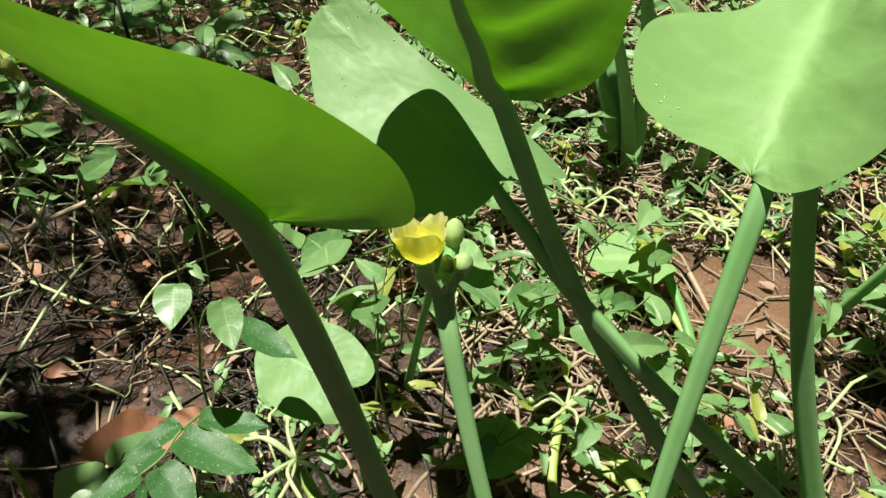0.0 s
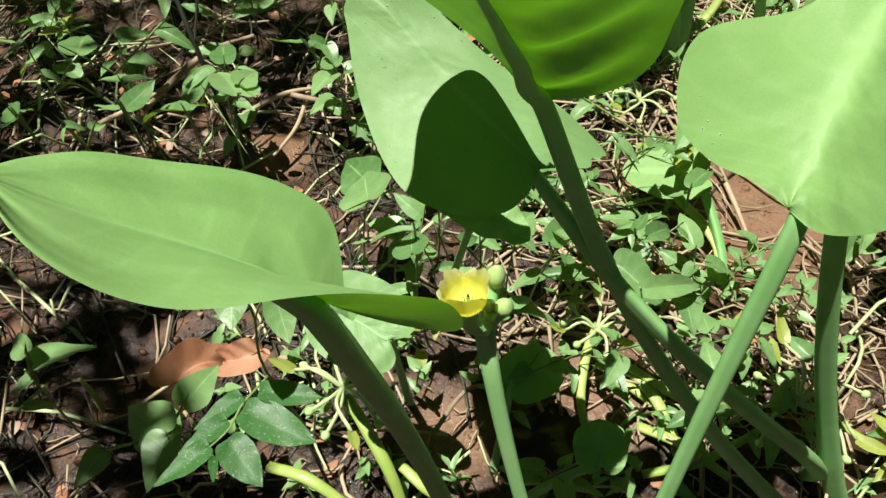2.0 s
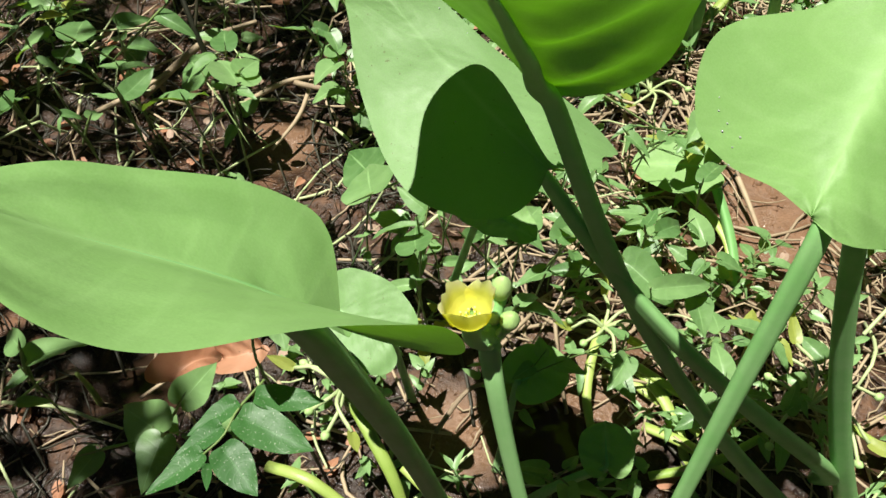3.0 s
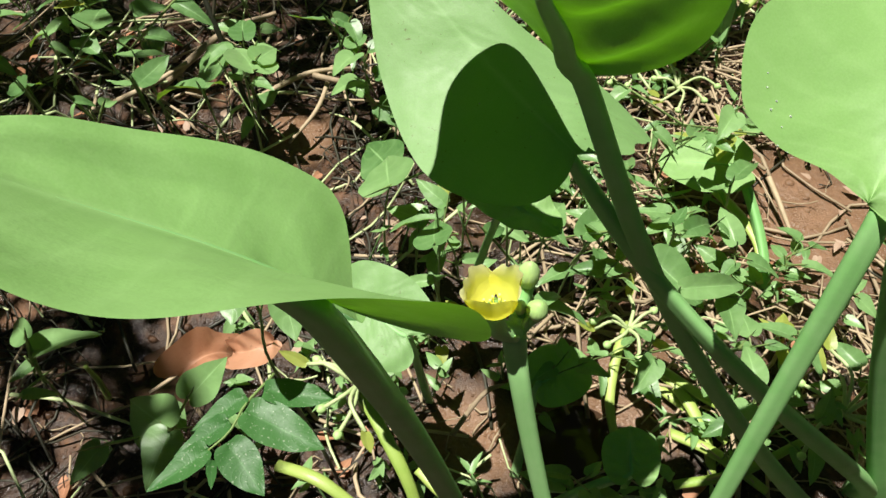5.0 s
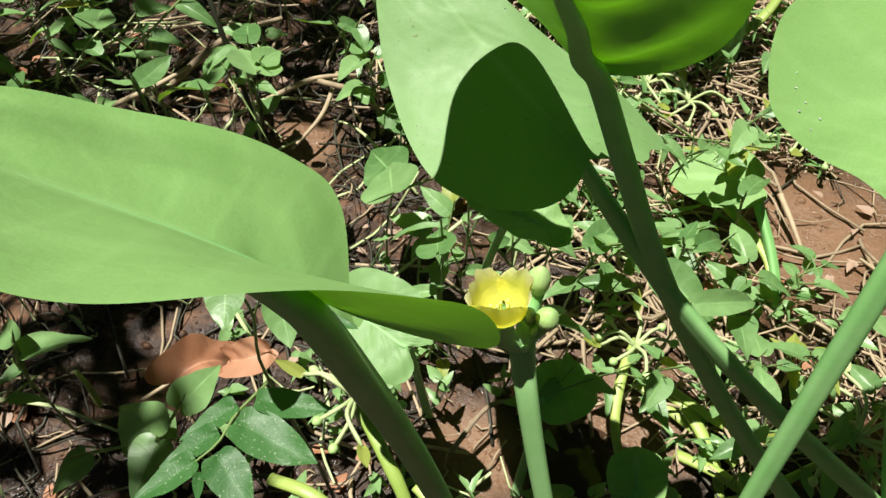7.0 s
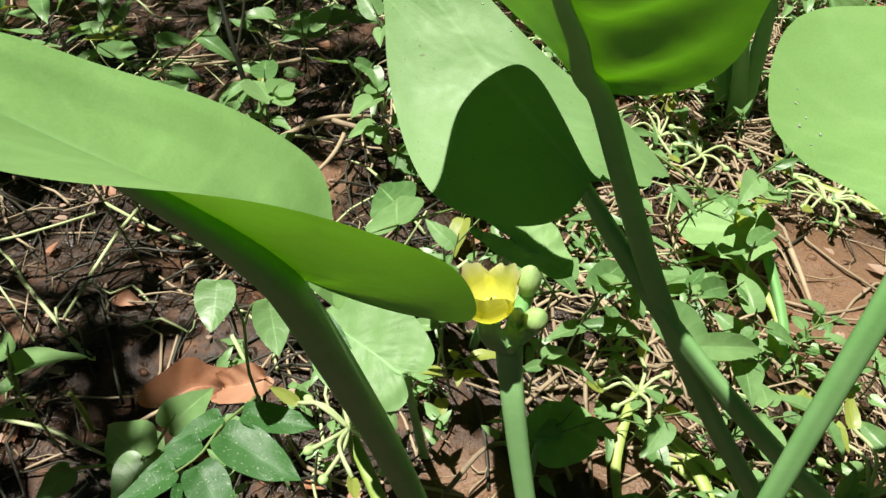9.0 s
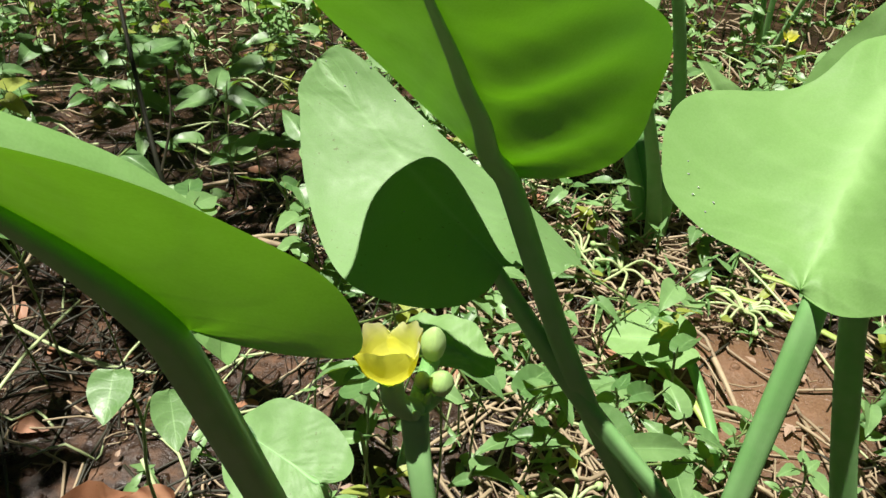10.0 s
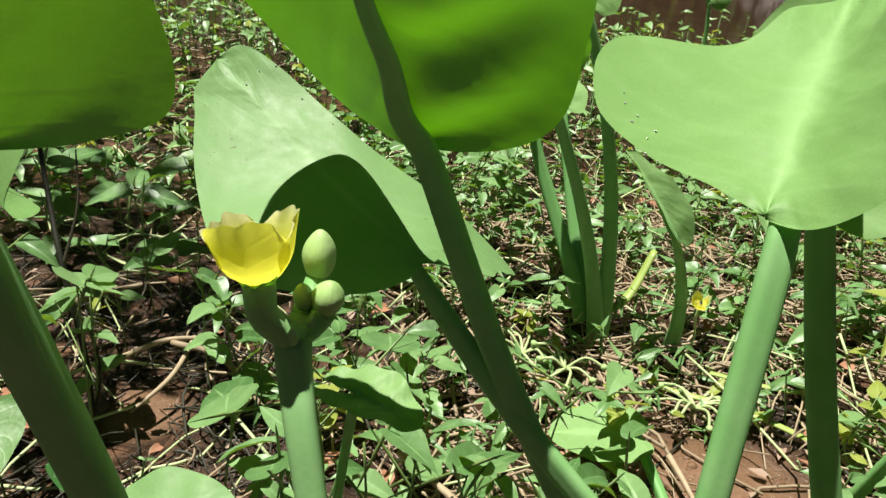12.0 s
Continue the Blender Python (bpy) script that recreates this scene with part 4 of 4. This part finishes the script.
weed('weed_seedling', (-0.23, 1.142), [((-0.243, 1.099, 0.28), (-0.314, 1.105, 0.268), 0.4), ((-0.239, 1.134, 0.26), (-0.187, 1.122, 0.248), 0.5), ((-0.209, 1.134, 0.25), (-0.183, 1.087, 0.238), 0.6)])
weed('weed_seedling', (-0.574, 0.816), [((-0.591, 0.757, 0.4), (-0.624, 0.743, 0.388), 0.8), ((-0.595, 0.757, 0.4), (-0.636, 0.803, 0.388), 0.6), ((-0.607, 0.785, 0.38), (-0.604, 0.817, 0.368), 0.6)])
weed('weed_seedling', (-0.628, 0.928), [((-0.592, 0.854, 0.4), (-0.554, 0.853, 0.388), 0.5), ((-0.61, 0.879, 0.4), (-0.649, 0.878, 0.388), 0.5), ((-0.647, 0.93, 0.4), (-0.663, 0.89, 0.388), 0.4)])
weed('weed_seedling', (-0.296, 0.365), [((-0.283, 0.365, 0.3), (-0.254, 0.436, 0.288), 0.62), ((-0.295, 0.326, 0.3), (-0.368, 0.368, 0.288), 0.8), ((-0.286, 0.314, 0.32), (-0.302, 0.251, 0.308), 0.75), ((-0.355, 0.293, 0.32), (-0.383, 0.251, 0.308), 0.6), ((-0.323, 0.375, 0.25), (-0.298, 0.349, 0.238), 0.8)])
weed('weed_seedling', (-0.53, 0.435), [((-0.506, 0.429, 0.27), (-0.442, 0.482, 0.258), 0.55), ((-0.5, 0.429, 0.3), (-0.549, 0.465, 0.288), 0.6), ((-0.512, 0.424, 0.25), (-0.536, 0.396, 0.238), 0.5), ((-0.508, 0.377, 0.25), (-0.469, 0.393, 0.238), 0.4)])
weed('weed_seedling', (0.136, 0.695), [((0.092, 0.681, 0.3), (0.043, 0.73, 0.288), 0.5), ((0.114, 0.635, 0.36), (0.16, 0.596, 0.348), 0.55), ((0.201, 0.618, 0.33), (0.182, 0.66, 0.318), 0.6)])
weed('weed_seedling', (0.015, 0.801), [((-0.084, 0.687, 0.32), (-0.105, 0.768, 0.308), 1.1), ((0.095, 0.875, 0.3), (0.093, 0.968, 0.288), 0.95), ((-0.039, 0.72, 0.42), (-0.098, 0.745, 0.408), 0.25)])
weed('weed_seedling', (-0.022, 0.646), [((-0.014, 0.584, 0.33), (-0.022, 0.646, 0.318), 0.9), ((-0.013, 0.613, 0.35), (-0.084, 0.613, 0.338), 0.22), ((-0.002, 0.652, 0.33), (-0.045, 0.701, 0.318), 0.4)])
weed('weed_seedling', (0.089, 0.644), [((0.103, 0.616, 0.37), (0.161, 0.576, 0.358), 0.6), ((0.051, 0.632, 0.3), (0.084, 0.658, 0.288), 0.6)])
weed('weed_seedling', (0.17, 0.688), [((0.176, 0.616, 0.32), (0.234, 0.708, 0.308), 0.4), ((0.211, 0.66, 0.28), (0.253, 0.717, 0.268), 0.7)])
weed('weed_seedling', (0.371, 0.764), [((0.337, 0.694, 0.25), (0.405, 0.739, 0.238), 0.45), ((0.405, 0.755, 0.2), (0.433, 0.739, 0.188), 0.3)])
weed('weed_seedling', (0.409, 1.03), [((0.291, 1.047, 0.2), (0.231, 1.006, 0.188), 0.4), ((0.479, 0.953, 0.2), (0.528, 1.033, 0.188), 0.5)])


def scattered_weed(x, y, rng, size):
    h = rng.uniform(.10, .27) * size
    leaves = []
    nodes = rng.randint(2, 3)
    turn0 = rng.uniform(0, 6.3)
    lean = Vector((rng.uniform(-.05, .05), rng.uniform(-.06, .03), 0))
    for k in range(nodes):
        z = h * (k + 1.2) / (nodes + .2)
        c = Vector((x, y, ground_height(x, y))) + lean * (z / h) + Vector((0, 0, z))
        for s in (0, 1) if k < nodes - 1 else (0, 1, 2):
            a = turn0 + k * 1.4 + s * (math.pi if k < nodes - 1 else 2.1) + rng.uniform(-.3, .3)
            L = rng.uniform(.032, .078) * size
            d = Vector((math.cos(a), math.sin(a), rng.uniform(-.25, .45)))
            b = c + d * rng.uniform(.008, .022)
            leaves.append((tuple(b), tuple(b + d.normalized() * L), rng.choice((.4, .5, .55, .62, .7))))
    return weed("weed_seedling", (x, y), leaves, WEED_YELLOW if rng.random() < .07 else WEED, thick=.0016)


def scatter_weeds():
    rng = random.Random(21)
    made = 0
    while made < 262:
        x, y = rng.uniform(-1.15, 1.75), rng.uniform(0.42, 2.3)
        if any((x - a) ** 2 + (y - b) ** 2 < r * r for a, b, r in CLEAR):
            continue
        if (x + .72) ** 2 + (y - .72) ** 2 < .09 and rng.random() < .8:
            continue
        if -.30 < x < .62 and y < .72:
            continue
        left = x < -.05 and y < 1.7
        made += 1
        if left and rng.random() < .4:
            continue
        scattered_weed(x, y, rng, (1.15 if left else .8) + .3 * rng.random())


scatter_weeds()


def near_weeds():
    rng = random.Random(57)
    made = 0
    while made < 14:
        x, y = rng.uniform(-0.06, 0.72), rng.uniform(0.36, 0.78)
        if any((x - a) ** 2 + (y - b) ** 2 < (r * .6) ** 2 for a, b, r in CLEAR) or (x - .25) ** 2 + (y - .4) ** 2 < .004:
            continue
        scattered_weed(x, y, rng, 0.65 + .3 * rng.random())
        made += 1


near_weeds()


def far_weeds(n, seed, mat, box, size, tallness=1.0, slim=1.0):
    """Far weeds as one mesh of many small leaves on thin stems."""
    rng = random.Random(seed)
    forms = [tuple(map(np.asarray, unit_leaf(f[0] * slim, *f[1:], rows=6, cols=2))) for f in LEAF_FORMS]
    verts, faces, uvs, k = [], [], [], 0
    for _ in range(n):
        x, y = rng.uniform(box[0], box[1]), rng.uniform(box[2], box[3])
        tall = noise.noise(Vector((x * .8, y * .8, 7))) * .5 + .5
        if any((x - a) ** 2 + (y - b) ** 2 < r * r for a, b, r in CLEAR):
            continue
        h = rng.uniform(.05, .34) * (.5 + tall) * tallness
        top = np.array((x + rng.uniform(-.04, .04), y + rng.uniform(-.05, .03), ground_height(x, y) + h))
        v, f, u = tube(spline([(x, y, ground_height(x, y) - .01), top], 4), (.002, .0015), 4)
        verts.append(np.array(v)); uvs.append(np.array(u)); faces += [tuple(i + k for i in face) for face in f]; k += len(v)
        for j in range(rng.randint(4, 7)):
            V, F, U = forms[rng.randrange(len(forms))]
            m = np.array(Euler((rng.uniform(-.7, .7), rng.uniform(-.6, .5), rng.uniform(0, 6.3))).to_matrix())
            s = rng.uniform(*size)
            at = top - (0, 0, h * .7 * rng.random() * (j > 1))
            verts.append((V * s) @ m.T + at); uvs.append(U); faces += [tuple(i + k for i in face) for face in F]; k += len(V)
    return mesh("far_weeds", np.vstack(verts), faces, mat, np.vstack(uvs))


tagged(new("far_weeds", far_weeds(2300, 31, WEED, (-3.4, 4.4, 2.0, 5.0), (.028, .065))), "dense small green weeds covering the far mud", "weeds", kind="stuff")
tagged(new("side_weeds", far_weeds(420, 32, WEED, (-3.0, -1.1, 0.2, 2.3), (.03, .06))), "dense small green weeds beside the mud", "weeds", kind="stuff")
tagged(new("side_weeds", far_weeds(420, 33, WEED, (1.7, 3.6, 0.2, 2.3), (.03, .06))), "dense small green weeds beside the mud", "weeds", kind="stuff")
tagged(new("low_weeds", far_weeds(400, 34, WEED, (-0.2, 1.9, 0.85, 2.4), (.025, .065), .5, .5)), "low small-leaved green weeds among the litter", "weeds", kind="stuff")
tagged(new("low_weeds", far_weeds(90, 36, WEED, (-.35, .75, .33, .85), (.015, .035), .35)), "low small-leaved green weeds round the tall stalks", "weeds", kind="stuff")
tagged(new("yellow_weeds", far_weeds(220, 35, WEED_YELLOW, (-2.5, 3.5, 1.3, 4.8), (.02, .05))), "yellowing small weeds among the green", "weeds", kind="stuff")


# out of view: added so that the far water reflects foliage, not sky
tagged(new("far_woods", far_weeds(1500, 40, WEED, (-14, 18, 11.0, 14.0), (.25, .55), 14.0)), "unseen leafy trees added beyond the pond to darken its reflection", "woods", kind="stuff")


# ---- far yellow flowers ----
def small_flower(at, stem_foot, seed):
    rng = random.Random(seed)
    root = thing("yellow_flower", "small yellow flower on a thin bent stem", "flower", "far yellow flowers", at=at)
    for k in range(3):
        p = part("petal", petal_mesh(.034, .026, .004, 0, seed + k), root)
        p.matrix_basis = Matrix.Rotation(rng.uniform(-.3, .3), 4, "X") @ Matrix.Rotation(2.1 * k + seed, 4, "Z")
    g = Vector((*stem_foot, ground_height(*stem_foot))) - Vector(at)
    part("stem", tube_mesh("stem", spline([(0, 0, 0.001), (0, 0, -.03), tuple(g * .5 + Vector((.01, 0, 0))), tuple(g)], 12), (.003, .0025, .003), PALE_STEM, 7), root)


small_flower((0.685, 1.278, 0.185), (0.70, 1.33), 2)
small_flower((0.93, 2.0, 0.28), (0.93, 2.05), 3)


# ---- a small tree added out of view to dapple the weeds beside the puddle ----
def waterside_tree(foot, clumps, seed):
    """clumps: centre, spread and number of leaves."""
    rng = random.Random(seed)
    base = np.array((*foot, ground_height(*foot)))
    root = thing("waterside_tree", "unseen leafy tree added to dapple the weeds with shade", "tree", at=tuple(base))
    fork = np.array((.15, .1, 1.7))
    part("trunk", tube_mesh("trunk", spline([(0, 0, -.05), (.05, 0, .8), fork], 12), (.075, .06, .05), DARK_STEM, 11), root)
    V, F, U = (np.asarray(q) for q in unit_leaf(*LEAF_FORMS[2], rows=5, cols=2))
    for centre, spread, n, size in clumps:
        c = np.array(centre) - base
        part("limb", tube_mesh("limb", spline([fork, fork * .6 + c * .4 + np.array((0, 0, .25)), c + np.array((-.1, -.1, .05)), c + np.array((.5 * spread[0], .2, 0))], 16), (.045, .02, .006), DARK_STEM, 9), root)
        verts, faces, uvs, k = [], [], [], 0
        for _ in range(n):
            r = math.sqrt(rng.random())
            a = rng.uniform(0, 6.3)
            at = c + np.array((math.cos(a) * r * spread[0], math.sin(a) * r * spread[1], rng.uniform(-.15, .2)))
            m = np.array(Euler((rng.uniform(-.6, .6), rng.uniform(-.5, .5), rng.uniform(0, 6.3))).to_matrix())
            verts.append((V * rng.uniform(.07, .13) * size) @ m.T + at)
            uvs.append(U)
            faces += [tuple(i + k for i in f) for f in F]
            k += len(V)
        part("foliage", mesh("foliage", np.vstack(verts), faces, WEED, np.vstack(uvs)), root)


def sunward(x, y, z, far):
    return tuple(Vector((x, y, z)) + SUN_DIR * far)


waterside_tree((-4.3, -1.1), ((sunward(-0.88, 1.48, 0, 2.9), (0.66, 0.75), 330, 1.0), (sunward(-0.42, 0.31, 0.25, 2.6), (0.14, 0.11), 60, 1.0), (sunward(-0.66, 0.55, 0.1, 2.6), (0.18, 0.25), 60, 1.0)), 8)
